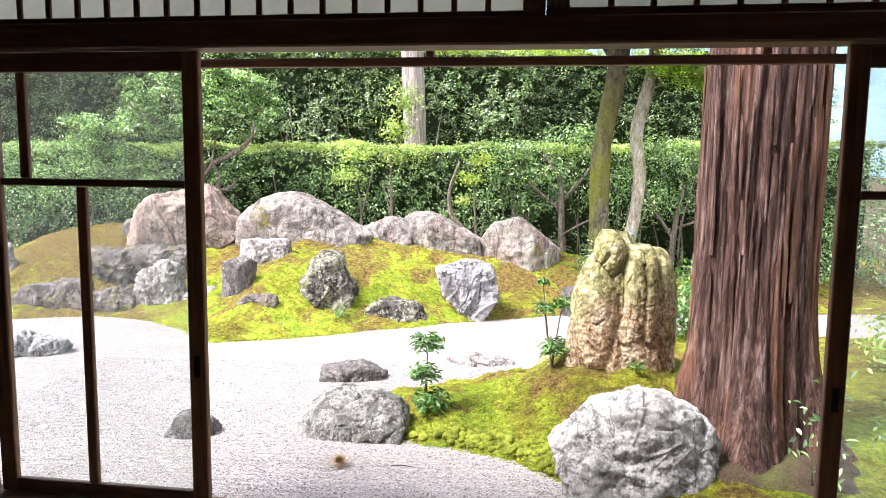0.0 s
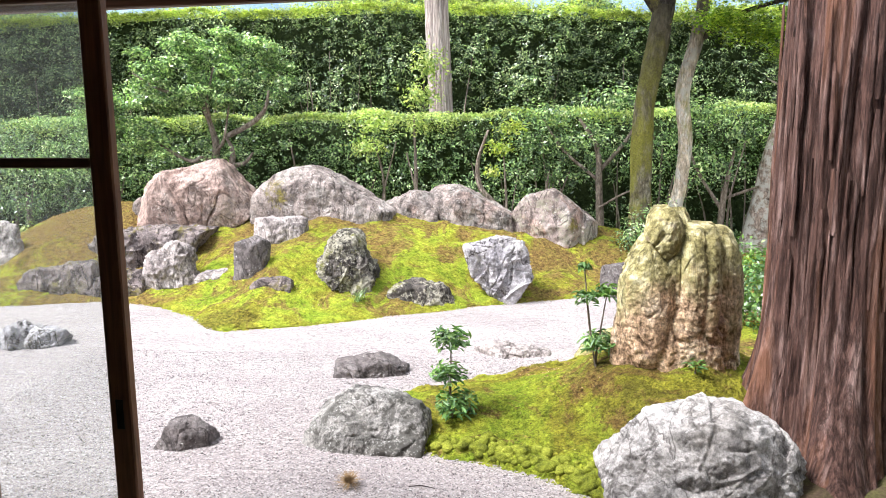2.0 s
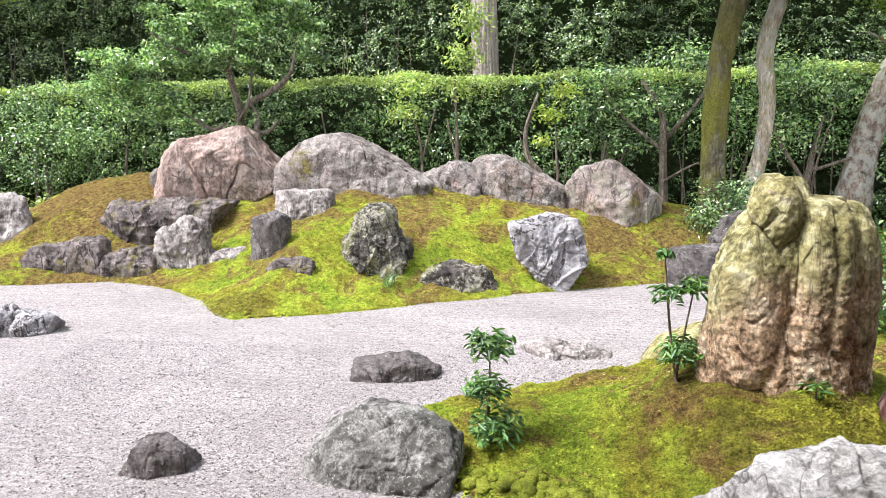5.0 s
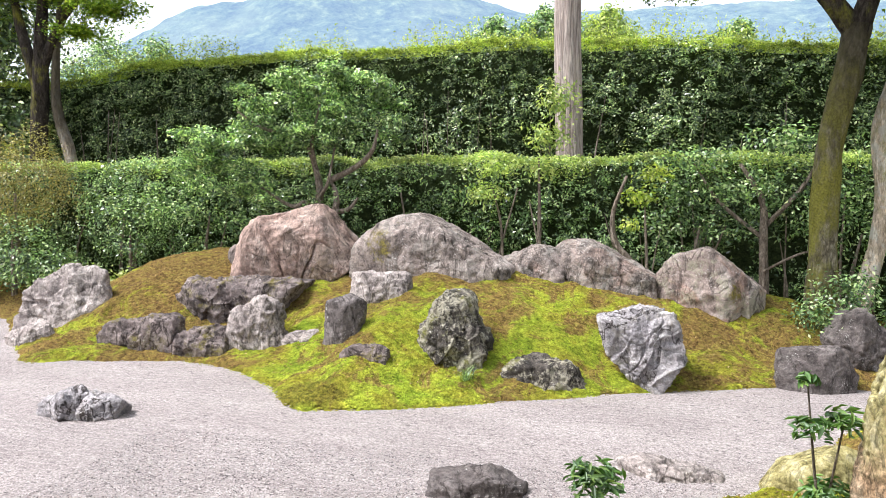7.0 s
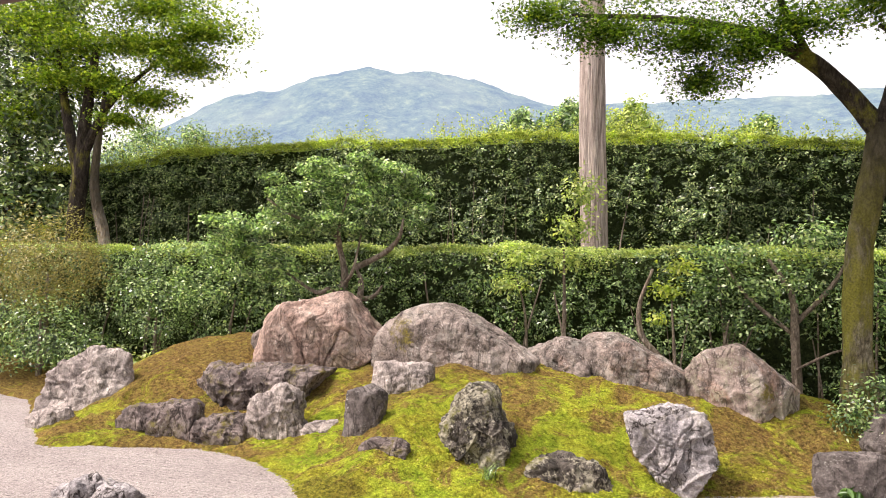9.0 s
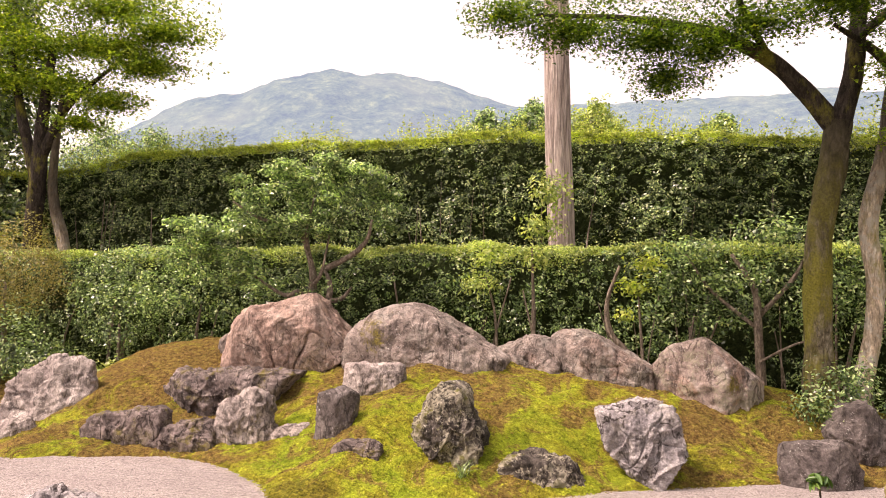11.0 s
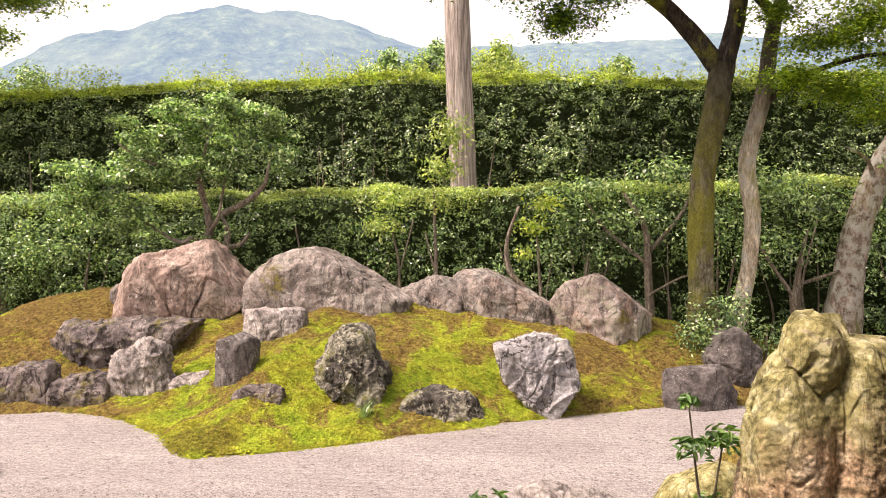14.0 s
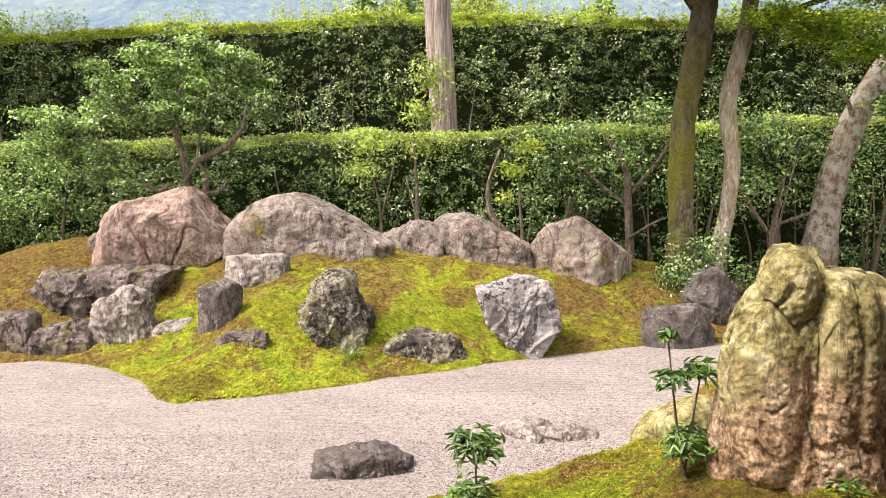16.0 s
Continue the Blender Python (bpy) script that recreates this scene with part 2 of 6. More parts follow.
def tuft_material():
    m = Nodes("moss_tufts", 0.9, 0.1)
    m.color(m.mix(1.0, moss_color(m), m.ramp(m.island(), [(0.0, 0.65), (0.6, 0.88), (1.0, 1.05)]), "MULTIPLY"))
    return m.mat


MOSS_TUFT = tuft_material()


def cushion_material():
    m = Nodes("puffy_green_moss", 0.95, 0.1)
    tone = m.ramp(m.noise(7, 5, 0.7), [(0.36, (0.12, 0.135, 0.018)), (0.5, (0.25, 0.28, 0.03)), (0.64, (0.38, 0.40, 0.055))])
    m.color(m.mix(0.9, tone, m.ramp(m.noise(120, 4, 0.8), [(0.36, 0.4), (0.64, 1.3)]), "MULTIPLY"))
    m.bump((m.noise(120, 4, 0.8), 1.0, 0.02))
    return m.mat


MOSS_CUSHION = cushion_material()


def gravel_material():
    m = Nodes("white_gravel", 0.9, 0.2)
    stone = m.ramp(m.voronoi_color(85), [(0.0, (0.17, 0.15, 0.146)), (0.10, (0.26, 0.235, 0.228)), (0.45, (0.335, 0.300, 0.288)), (1.0, (0.51, 0.470, 0.455))])
    coarse = m.ramp(m.voronoi_color(38), [(0.0, 0.42), (0.05, 0.8), (0.2, 0.97), (1.0, 1.08)])
    base = m.mix(0.9, stone, coarse, "MULTIPLY")
    base = m.mix(0.7, base, m.ramp(m.noise(0.9, 5, 0.6, m.scaled((0.5, 1.6, 1))), [(0.35, (0.84, 0.79, 0.78)), (0.65, (1.1, 1.07, 1.05))]), "MULTIPLY")
    rake = m.wave(3.6, 5.0, m.scaled((0.18, 1, 1), (0, 0, -5)), "Y")
    broken = m.math("MULTIPLY", rake, m.ramp(m.noise(0.55, 3), [(0.4, 0.15), (0.6, 1.0)]))
    base = m.mix(m.math("MULTIPLY", broken, 0.2), base, (0.20, 0.18, 0.175))
    m.color(base)
    m.bump((broken, 0.45, 0.03), (m.voronoi(105), 0.9, 0.012), (m.noise(30, 4, 0.8), 0.5, 0.015))
    return m.mat


GRAVEL = gravel_material()


def grain_material():
    m = Nodes("gravel_grains", 0.85, 0.25)
    m.color(m.ramp(m.island(), [(0.0, (0.07, 0.062, 0.06)), (0.12, (0.16, 0.14, 0.135)), (0.3, (0.29, 0.265, 0.26)), (0.6, (0.40, 0.365, 0.355)), (0.8, (0.43, 0.355, 0.33)), (1.0, (0.60, 0.58, 0.57))]))
    return m.mat


GRAIN = grain_material()


def earth_material():
    m = Nodes("dark_earth_with_litter", 0.95, 0.1)
    base = m.ramp(m.noise(2.2, 7, 0.7), [(0.3, (0.045, 0.03, 0.02)), (0.5, (0.10, 0.07, 0.045)), (0.7, (0.12, 0.12, 0.04))])
    m.color(m.mix(0.8, base, m.ramp(m.noise(48, 5, 0.8), [(0.35, 0.4), (0.65, 1.3)]), "MULTIPLY"))
    m.bump((m.noise(18, 6, 0.75), 0.8, 0.05))
    return m.mat


EARTH = earth_material()


def bark_material(name, low, mid, high, stretch, fibre=14, moss=0.0, lichen=0.0, stripes=0.0, fade=None):
    m = Nodes(name, 0.9, 0.15)
    co = m.scaled((1, 1, stretch))
    base = m.ramp(m.noise(fibre, 8, 0.7, co, 0.4), [(0.3, low), (0.5, mid), (0.7, high)])
    base = m.mix(0.7, base, m.ramp(m.noise(fibre * 4, 6, 0.75, co), [(0.36, 0.35), (0.64, 1.4)]), "MULTIPLY")
    furrow = m.ramp(m.noise(fibre * 0.6, 6, 0.65, m.scaled((1, 1, stretch * 0.9)), 1.0), [(0.45, 1.0), (0.485, 0.22), (0.515, 0.22), (0.55, 1.0)])
    base = m.mix(0.55 if stripes else 0.35, base, furrow, "MULTIPLY")
    if stripes:
        base = m.mix(m.math("MULTIPLY", m.ramp(m.noise(3.6, 4, 0.6, m.scaled((1, 1, 0.06))), [(0.52, 0.0), (0.6, 1.0)]), stripes), base, (0.42, 0.19, 0.10))
    if lichen:
        base = m.mix(m.ramp(m.noise(6, 7, 0.7), [(0.56 - 0.12 * lichen, 0.0), (0.64 - 0.1 * lichen, 0.85)]), base, (0.50, 0.48, 0.42))
    if moss:
        base = m.mix(m.ramp(m.noise(2.4, 7, 0.7, m.scaled((1, 1, 0.45))), [(0.60 - 0.28 * moss, 0.0), (0.74 - 0.28 * moss, 0.9)]), base, m.ramp(m.noise(35, 4), [(0.3, (0.11, 0.105, 0.016)), (0.7, (0.29, 0.28, 0.045))]))
    if fade:
        old = m.ramp(m.noise(fibre, 7, 0.7, co), [(0.3, (0.025, 0.021, 0.016)), (0.7, (0.10, 0.085, 0.06))])
        at = m.math("ADD", m.height(), m.math("MULTIPLY", m.noise(1.8, 5, 0.6), 1.6))
        base = m.mix(m.ramp(m.math("MULTIPLY", at, 0.1), [(0.1 * fade[0] + 0.08, 0.0), (0.1 * fade[1] + 0.08, 0.92)]), base, old)
    m.color(base)
    m.bump((furrow, 0.6, 0.03), (m.noise(fibre, 8, 0.7, co, 0.4), 0.9, 0.05), (m.noise(fibre * 5, 5, 0.8, co), 0.6, 0.012))
    return m.mat


CEDAR = bark_material("red_brown_cedar_bark", (0.034, 0.018, 0.014), (0.135, 0.074, 0.058), (0.33, 0.225, 0.195), 0.11, 15, stripes=0.3)
POLE_BARK = bark_material("pale_cedar_bark", (0.221, 0.166, 0.145), (0.469, 0.386, 0.345), (0.690, 0.621, 0.566), 0.05, 14)
MOSSY_BARK = bark_material("mossy_bark", (0.05, 0.042, 0.028), (0.19, 0.165, 0.11), (0.46, 0.42, 0.33), 0.45, 9, moss=0.72, fade=(2.2, 4.0))
PALE_BARK = bark_material("patchy_pale_bark", (0.332, 0.262, 0.190), (0.689, 0.570, 0.428), (0.850, 0.850, 0.760), 0.3, 8, moss=0.3, lichen=0.5, fade=(2.6, 4.0))
LICHEN_BARK = bark_material("lichened_grey_bark", (0.07, 0.052, 0.042), (0.330, 0.252, 0.196), (0.570, 0.462, 0.392), 0.5, 10, moss=0.25, lichen=0.9)
TWIG = bark_material("twig_bark", (0.13, 0.098, 0.075), (0.29, 0.235, 0.185), (0.48, 0.405, 0.33), 0.3, 20)
DARK_BARK = bark_material("dark_bark", (0.02, 0.017, 0.014), (0.055, 0.045, 0.037), (0.11, 0.09, 0.075), 0.3, 10, moss=0.25)


def leaf_material(name, stops, rough=0.32, through_light=0.3, spec=0.7):
    m = Nodes(name, rough, spec)
    tone = m.ramp(m.island(), stops)
    tone = m.mix(0.75, tone, m.ramp(m.noise(1.9, 7, 0.75), [(0.36, 0.3), (0.64, 1.75)]), "MULTIPLY")
    m.color(tone)
    glow = m.n.new("ShaderNodeBsdfTranslucent")
    m.l.new(m.mix(1.0, tone, (1.25, 1.35, 0.6), "MULTIPLY"), glow.inputs["Color"])
    both = m.n.new("ShaderNodeMixShader")
    both.inputs[0].default_value = through_light
    m.l.new(m.bsdf.outputs[0], both.inputs[1])
    m.l.new(glow.outputs[0], both.inputs[2])
    m.l.new(both.outputs[0], m.n["Material Output"].inputs["Surface"])
    return m.mat


# hedge and shrub ramps: palest stops paint glossy glints, darkest the shaded gaps
HEDGE_LEAF = leaf_material("glossy_hedge_leaf", [(0.0, (0.018, 0.036, 0.014)), (0.38, (0.088, 0.165, 0.060)), (0.66, (0.24, 0.375, 0.145)), (0.90, (0.40, 0.54, 0.235)), (1.0, (0.72, 0.80, 0.48))], 0.28)
TALL_LEAF = leaf_material("dark_hedge_leaf", [(0.0, (0.018, 0.034, 0.014)), (0.48, (0.100, 0.175, 0.066)), (0.80, (0.31, 0.43, 0.165)), (1.0, (0.74, 0.80, 0.46))])
FRESH_LEAF = leaf_material("fresh_leaf", [(0.0, (0.135, 0.216, 0.061)), (0.5, (0.324, 0.419, 0.121)), (1.0, (0.594, 0.634, 0.257))], 0.45, 0.4)
YELLOW_LEAF = leaf_material("yellow_green_leaf", [(0.0, (0.14, 0.21, 0.035)), (0.5, (0.34, 0.43, 0.075)), (1.0, (0.60, 0.62, 0.17))], 0.55, 0.5)
SHRUB_LEAF = leaf_material("shrub_leaf", [(0.0, (0.026, 0.056, 0.022)), (0.35, (0.115, 0.21, 0.078)), (0.65, (0.28, 0.44, 0.165)), (0.88, (0.50, 0.65, 0.29)), (1.0, (0.80, 0.84, 0.56))], 0.3)
MAPLE_LEAF = leaf_material("maple_leaf", [(0.0, (0.026, 0.052, 0.010)), (0.5, (0.066, 0.128, 0.015)), (0.9, (0.155, 0.25, 0.027)), (1.0, (0.29, 0.33, 0.042))], 0.5, 0.6, 0.3)
GARDEN_MAPLE = leaf_material("bright_maple_leaf", [(0.0, (0.072, 0.131, 0.017)), (0.5, (0.160, 0.261, 0.029)), (1.0, (0.377, 0.450, 0.058))], 0.5, 0.5, 0.3)
BUSH_LEAF = leaf_material("olive_bush_leaf", [(0.0, (0.112, 0.112, 0.031)), (0.5, (0.250, 0.225, 0.062)), (1.0, (0.425, 0.362, 0.125))], 0.5, 0.3)
NANDINA_LEAF = leaf_material("nandina_leaf", [(0.0, (0.048, 0.120, 0.032)), (0.6, (0.120, 0.240, 0.056)), (1.0, (0.256, 0.384, 0.096))], 0.4)


# near-black green painted for the shaded inside of the hedges
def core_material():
    m = Nodes("dark_shade_core", 0.95, 0.1)
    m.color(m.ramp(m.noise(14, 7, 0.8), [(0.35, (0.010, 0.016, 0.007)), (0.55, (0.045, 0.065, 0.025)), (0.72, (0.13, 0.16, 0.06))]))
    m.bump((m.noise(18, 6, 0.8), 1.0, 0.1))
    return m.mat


CORE = core_material()


def wood_material(name, low, high, along="X", rough=0.5):
    m = Nodes(name, rough, 0.35)
    s = {"X": (0.5, 9, 9), "Z": (9, 9, 0.5)}[along]
    base = m.ramp(m.noise(5, 7, 0.65, m.scaled(s), 0.5), [(0.3, low), (0.7, high)])
    m.color(m.mix(0.5, base, m.ramp(m.noise(1.1, 4), [(0.3, 0.7), (0.7, 1.2)]), "MULTIPLY"))
    m.bump((m.noise(9, 6, 0.7, m.scaled(s)), 0.35, 0.004))
    return m.mat


WOOD_H = wood_material("dark_stained_beam_wood", (0.085, 0.041, 0.029), (0.255, 0.128, 0.085), "X")
WOOD_V = wood_material("dark_stained_post_wood", (0.120, 0.054, 0.033), (0.375, 0.180, 0.105), "Z")


def plain_material(name, a, b, scale, rough=0.9):
    m = Nodes(name, rough, 0.2)
    m.color(m.ramp(m.noise(scale, 6, 0.65), [(0.3, a), (0.7, b)]))
    m.bump((m.noise(scale * 8, 5, 0.7), 0.2, 0.004))
    return m.mat


# plaster and tatami are never seen; lightened to bounce light onto the doors
PLASTER = plain_material("pale_room_plaster", (0.45, 0.39, 0.30), (0.58, 0.52, 0.42), 3)
TATAMI = plain_material("tatami_straw", (0.42, 0.37, 0.22), (0.54, 0.49, 0.31), 12)
ROOF = plain_material("eaves_boards", (0.06, 0.045, 0.035), (0.13, 0.10, 0.075), 4)
IRON = plain_material("dark_pull_metal", (0.012, 0.012, 0.012), (0.03, 0.028, 0.026), 9, 0.5)
CONE = plain_material("dry_brown_debris", (0.16, 0.09, 0.04), (0.38, 0.26, 0.13), 60)


def paper_material():
    m = Nodes("white_shoji_paper", 0.9, 0.1)
    tone = m.ramp(m.noise(26, 6, 0.7), [(0.3, (0.76, 0.75, 0.72)), (0.7, (0.86, 0.86, 0.84))])
    m.color(tone)
    glow = m.n.new("ShaderNodeBsdfTranslucent")
    m.l.new(tone, glow.inputs["Color"])
    both = m.n.new("ShaderNodeMixShader")
    both.inputs[0].default_value = 0.88
    m.l.new(m.bsdf.outputs[0], both.inputs[1])
    m.l.new(glow.outputs[0], both.inputs[2])
    m.l.new(both.outputs[0], m.n["Material Output"].inputs["Surface"])
    return m.mat


LITTER = leaf_material("dry_leaf_litter", [(0.0, (0.10, 0.055, 0.025)), (0.6, (0.28, 0.17, 0.08)), (1.0, (0.50, 0.38, 0.20))], 0.7, 0.1, 0.2)
PAPER = paper_material()


def glass_material():
    m = Nodes("old_window_glass", 0.03, 0.5)
    clear = m.n.new("ShaderNodeBsdfTransparent")
    clear.inputs["Color"].default_value = (0.96, 0.98, 0.97, 1)
    gloss = m.n.new("ShaderNodeBsdfGlossy")
    gloss.inputs["Roughness"].default_value = 0.02
    ripple = m.n.new("ShaderNodeBump")
    ripple.inputs["Strength"].default_value, ripple.inputs["Distance"].default_value = 0.08, 0.02
    m.l.new(m.noise(2.5, 3), ripple.inputs["Height"])
    m.l.new(ripple.outputs[0], gloss.inputs["Normal"])
    # whitish translucent layer imitates hazy reflections on the pane
    reflection_veil = m.n.new("ShaderNodeBsdfTranslucent")
    reflection_veil.inputs["Color"].default_value = (0.8, 0.82, 0.82, 1)
    first = m.n.new("ShaderNodeMixShader")
    first.inputs[0].default_value = 0.06
    m.l.new(clear.outputs[0], first.inputs[1])
    m.l.new(gloss.outputs[0], first.inputs[2])
    both = m.n.new("ShaderNodeMixShader")
    both.inputs[0].default_value = 0.06
    m.l.new(first.outputs[0], both.inputs[1])
    m.l.new(reflection_veil.outputs[0], both.inputs[2])
    m.l.new(both.outputs[0], m.n["Material Output"].inputs["Surface"])
    return m.mat


GLASS = glass_material()


def hill_material():
    m = Nodes("wooded_hill_with_haze_glow", 1.0, 0.0)
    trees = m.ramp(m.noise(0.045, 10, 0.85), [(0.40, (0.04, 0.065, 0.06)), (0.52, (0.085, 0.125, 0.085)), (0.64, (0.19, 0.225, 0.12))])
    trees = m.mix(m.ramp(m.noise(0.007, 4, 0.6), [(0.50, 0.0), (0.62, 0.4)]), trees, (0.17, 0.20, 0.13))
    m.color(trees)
    # bluish self-glow stands in for the haze over the distance
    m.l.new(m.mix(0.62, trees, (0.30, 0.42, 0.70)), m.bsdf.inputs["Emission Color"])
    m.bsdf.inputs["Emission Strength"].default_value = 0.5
    m.bump((m.noise(0.08, 6, 0.8), 1.0, 6.0))
    return m.mat


HILL = hill_material()

# ---------------------------------------------------------------- mesh helpers


def mesh_from(name, verts, faces, mats, smooth=False):
    me = bpy.data.meshes.new(name)
    me.from_pydata([tuple(v) for v in verts], [], [tuple(f) for f in faces])
    for m in mats if isinstance(mats, (list, tuple)) else [mats]:
        me.materials.append(m)
    if smooth:
        me.polygons.foreach_set("use_smooth", [True] * len(me.polygons))
    me.update()
    return me


def fast_mesh(name, verts, faces, mat):
    """A mesh from an array of vertices and an array of equal-sided faces."""
    me = bpy.data.meshes.new(name)
    m, k = faces.shape
    me.vertices.add(len(verts))
    me.vertices.foreach_set("co", verts.astype(np.float32).ravel())
    me.loops.add(m * k)
    me.loops.foreach_set("vertex_index", faces.astype(np.int32).ravel())
    me.polygons.add(m)
    me.polygons.foreach_set("loop_start", np.arange(0, m * k, k, dtype=np.int32))
    me.materials.append(mat)
    me.update(calc_edges=True)
    me.validate()
    return me


def add(name, me, parent=None, label="", category="", group="", kind="", at=None):
    ob = new(name, me)
    if at is not None:
        ob.matrix_world = at
    if parent is not None:
        ob.parent = parent
    return tagged(ob, label, category, group, kind)


def empty(name, m, label, category, group="", kind=""):
    ob = new(name)
    ob.matrix_world = m
    return tagged(ob, label, category, group, kind)


def part(name, bm, material, parent, label=""):
    me = bpy.data.meshes.new(name)
    bm.to_mesh(me)
    bm.free()
    me.materials.append(material)
    return add(name, me, parent, label)


def box_bm(x0, y0, z0, x1, y1, z1, bevel=0.004):
    bm = bmesh.new()
    bmesh.ops.create_cube(bm, size=1, matrix=Matrix.LocRotScale(((x0 + x1) / 2, (y0 + y1) / 2, (z0 + z1) / 2), None, (x1 - x0, y1 - y0, z1 - z0)))
    if bevel:
        bmesh.ops.bevel(bm, geom=bm.edges[:], offset=bevel, segments=1, affect="EDGES")
    return bm


def sstep(a, b, v):
    k = np.clip((v - a) / (b - a), 0, 1)
    return k * k * (3 - 2 * k)


def inside(poly, x, y):
    """Distance to the outline of a polygon, positive inside it."""
    within, best = np.zeros(x.shape, bool), np.full(x.shape, 1e9)
    for (x0, y0), (x1, y1) in zip(poly, poly[1:] + poly[:1]):
        within ^= ((y0 > y) != (y1 > y)) & (x < (x1 - x0) * (y - y0) / ((y1 - y0) or 1e-9) + x0)
        dx, dy = x1 - x0, y1 - y0
        k = np.clip(((x - x0) * dx + (y - y0) * dy) / (dx * dx + dy * dy), 0, 1)
        best = np.minimum(best, np.hypot(x - x0 - k * dx, y - y0 - k * dy))
    return np.where(within, best, -best)


def waves(x, y, s, seed=0):
    """Cheap smooth pseudo-noise for arrays, about -1 to 1."""
    r = np.random.RandomState(seed)
    v = 0
    for k in range(6):
        a, f, p = r.rand() * 6.28, s * (0.6 + 1.1 * r.rand()), r.rand() * 6.28
        v = v + np.sin(f * (np.cos(a) * x + np.sin(a) * y) + p + 1.3 * np.sin(0.7 * f * (np.sin(a) * x - np.cos(a) * y)))
    return v / 3.2


# ---------------------------------------------------------------- ground
ISLAND = [(-13.5, 14.4), (-10.9, 13.85), (-9.43, 12.58), (-8.35, 11.7), (-8.16, 11.48), (-7.87, 11.47), (-7.58, 11.65), (-6.85, 11.88), (-6.05, 12.12), (-5.37, 12.02),
          (-4.75, 11.68), (-4.23, 11.31), (-3.75, 10.77), (-3.52, 10.65), (-3.12, 10.78), (-2.55, 10.99), (-1.99, 11.26), (-1.43, 11.6), (-0.83, 11.88),
          (-0.21, 12.27), (0.44, 12.57), (1.56, 13.07), (2.53, 13.27), (4.2, 13.5), (6.6, 13.75), (14.0, 14.1), (14.0, 22.0), (-20.0, 22.0), (-20.0, 14.8)]
NEAR = [(2.0, 11.63), (1.47, 10.49), (0.75, 9.66), (0.29, 9.33), (-0.14, 9.07), (-0.54, 8.77), (-0.96, 8.5), (-1.0, 8.0), (-0.62, 7.45), (-0.39, 7.3), (0.02, 7.19),
        (0.44, 7.0), (0.75, 6.75), (1.18, 6.35), (2.0, 5.95), (4.0, 5.6), (14.0, 5.3), (14.0, 11.3), (7.0, 11.6), (5.6, 11.8), (3.4, 12.0)]


def island_height(x, y, d):
    h = 1.42 * np.tanh(0.34 * np.maximum(d, 0)) * (0.45 + 0.55 * sstep(0.2, 1.6, d)) + 0.10 * np.exp(-((x + 6.6) / 1.9) ** 2 - ((y - 14.6) / 1.0) ** 2)
    h = h * (1 - 0.6 * sstep(1.2, 4.0, x)) * (1 - 0.5 * sstep(-8.2, -10.5, x)) * (1 - 0.8 * sstep(15.0, 17.0, y))
    return h + 0.05 * np.tanh(np.maximum(d, 0) * 9) + 0.035 * waves(x, y, 2.2, 3) * np.clip(d * 2, 0, 1) + 0.026 * waves(x, y, 8, 4) * np.clip(d * 4, 0, 1) + 0.016 * waves(x, y, 21, 7) * np.clip(d * 5, 0, 1)


def near_height(x, y, d):
    knoll = 0.56 * np.exp(-((x - 1.66) / 0.88) ** 2 - ((y - 8.2) / 0.80) ** 2) * sstep(0.0, 0.8, d)
    return knoll + 0.05 * np.tanh(np.maximum(d, 0) * 9) + 0.17 * np.tanh(np.maximum(d, 0) * 1.0) + 0.03 * waves(x, y, 2.6, 5) * np.clip(d * 2, 0, 1) + 0.02 * waves(x, y, 9, 6) * np.clip(d * 4, 0, 1) + 0.01 * waves(x, y, 25, 8) * np.clip(d * 5, 0, 1) + 0.035 * np.maximum(waves(x, y, 15, 15), 0) * np.exp(-(np.maximum(d, 0) / 0.28) ** 2) * np.clip(d * 9, 0, 1)


def ground_z(x, y):
    x, y = np.atleast_1d(np.asarray(x, float)), np.atleast_1d(np.asarray(y, float))
    a, b = inside(ISLAND, x, y), inside(NEAR, x, y)
    return np.where(a > 0, island_height(x, y, a), np.where(b > 0, near_height(x, y, b), 0.0))


def gz(x, y):
    return float(ground_z(x, y)[0])


def grid(name, x0, x1, y0, y1, step, height, mats, keep=None, label="", category="", kind="structure", edge=None):
    nx, ny = int((x1 - x0) / step) + 1, int((y1 - y0) / step) + 1
    gx, gy = np.meshgrid(np.linspace(x0, x1, nx), np.linspace(y0, y1, ny))
    z = height(gx, gy)
    ok = keep(gx, gy) if keep else np.ones(gx.shape, bool)
    index = np.arange(nx * ny).reshape(ny, nx)
    cell = ok[:-1, :-1] | ok[1:, :-1] | ok[:-1, 1:] | ok[1:, 1:]
    quads = np.stack([index[:-1, :-1], index[:-1, 1:], index[1:, 1:], index[1:, :-1]], -1)[cell]
    used = np.unique(quads)
    back = np.full(nx * ny, -1)
    back[used] = np.arange(len(used))
    v = np.stack([gx.ravel(), gy.ravel(), z.ravel()], -1)[used]
    return add(name, mesh_from(name, v.tolist(), back[quads].tolist(), mats, True), None, label, category, kind=kind)


def moss_top(poly, height):
    def f(x, y):
        d = inside(poly, x, y) + 0.03 * waves(x, y, 14, 9) + 0.02 * waves(x, y, 37, 10)
        return np.where(d > 0, height(x, y, np.maximum(inside(poly, x, y), 0.0)), -0.06)
    return f


bm = bmesh.new()
bmesh.ops.create_grid(bm, x_segments=40, y_segments=40, size=900)
bmesh.ops.translate(bm, verts=bm.verts, vec=(0, 60, -0.08))
me = bpy.data.meshes.new("ground")
bm.to_mesh(me)
bm.free()
me.materials.append(EARTH)
add("ground", me, None, "dark earth reaching under hedges to the hills", "ground", kind="structure")

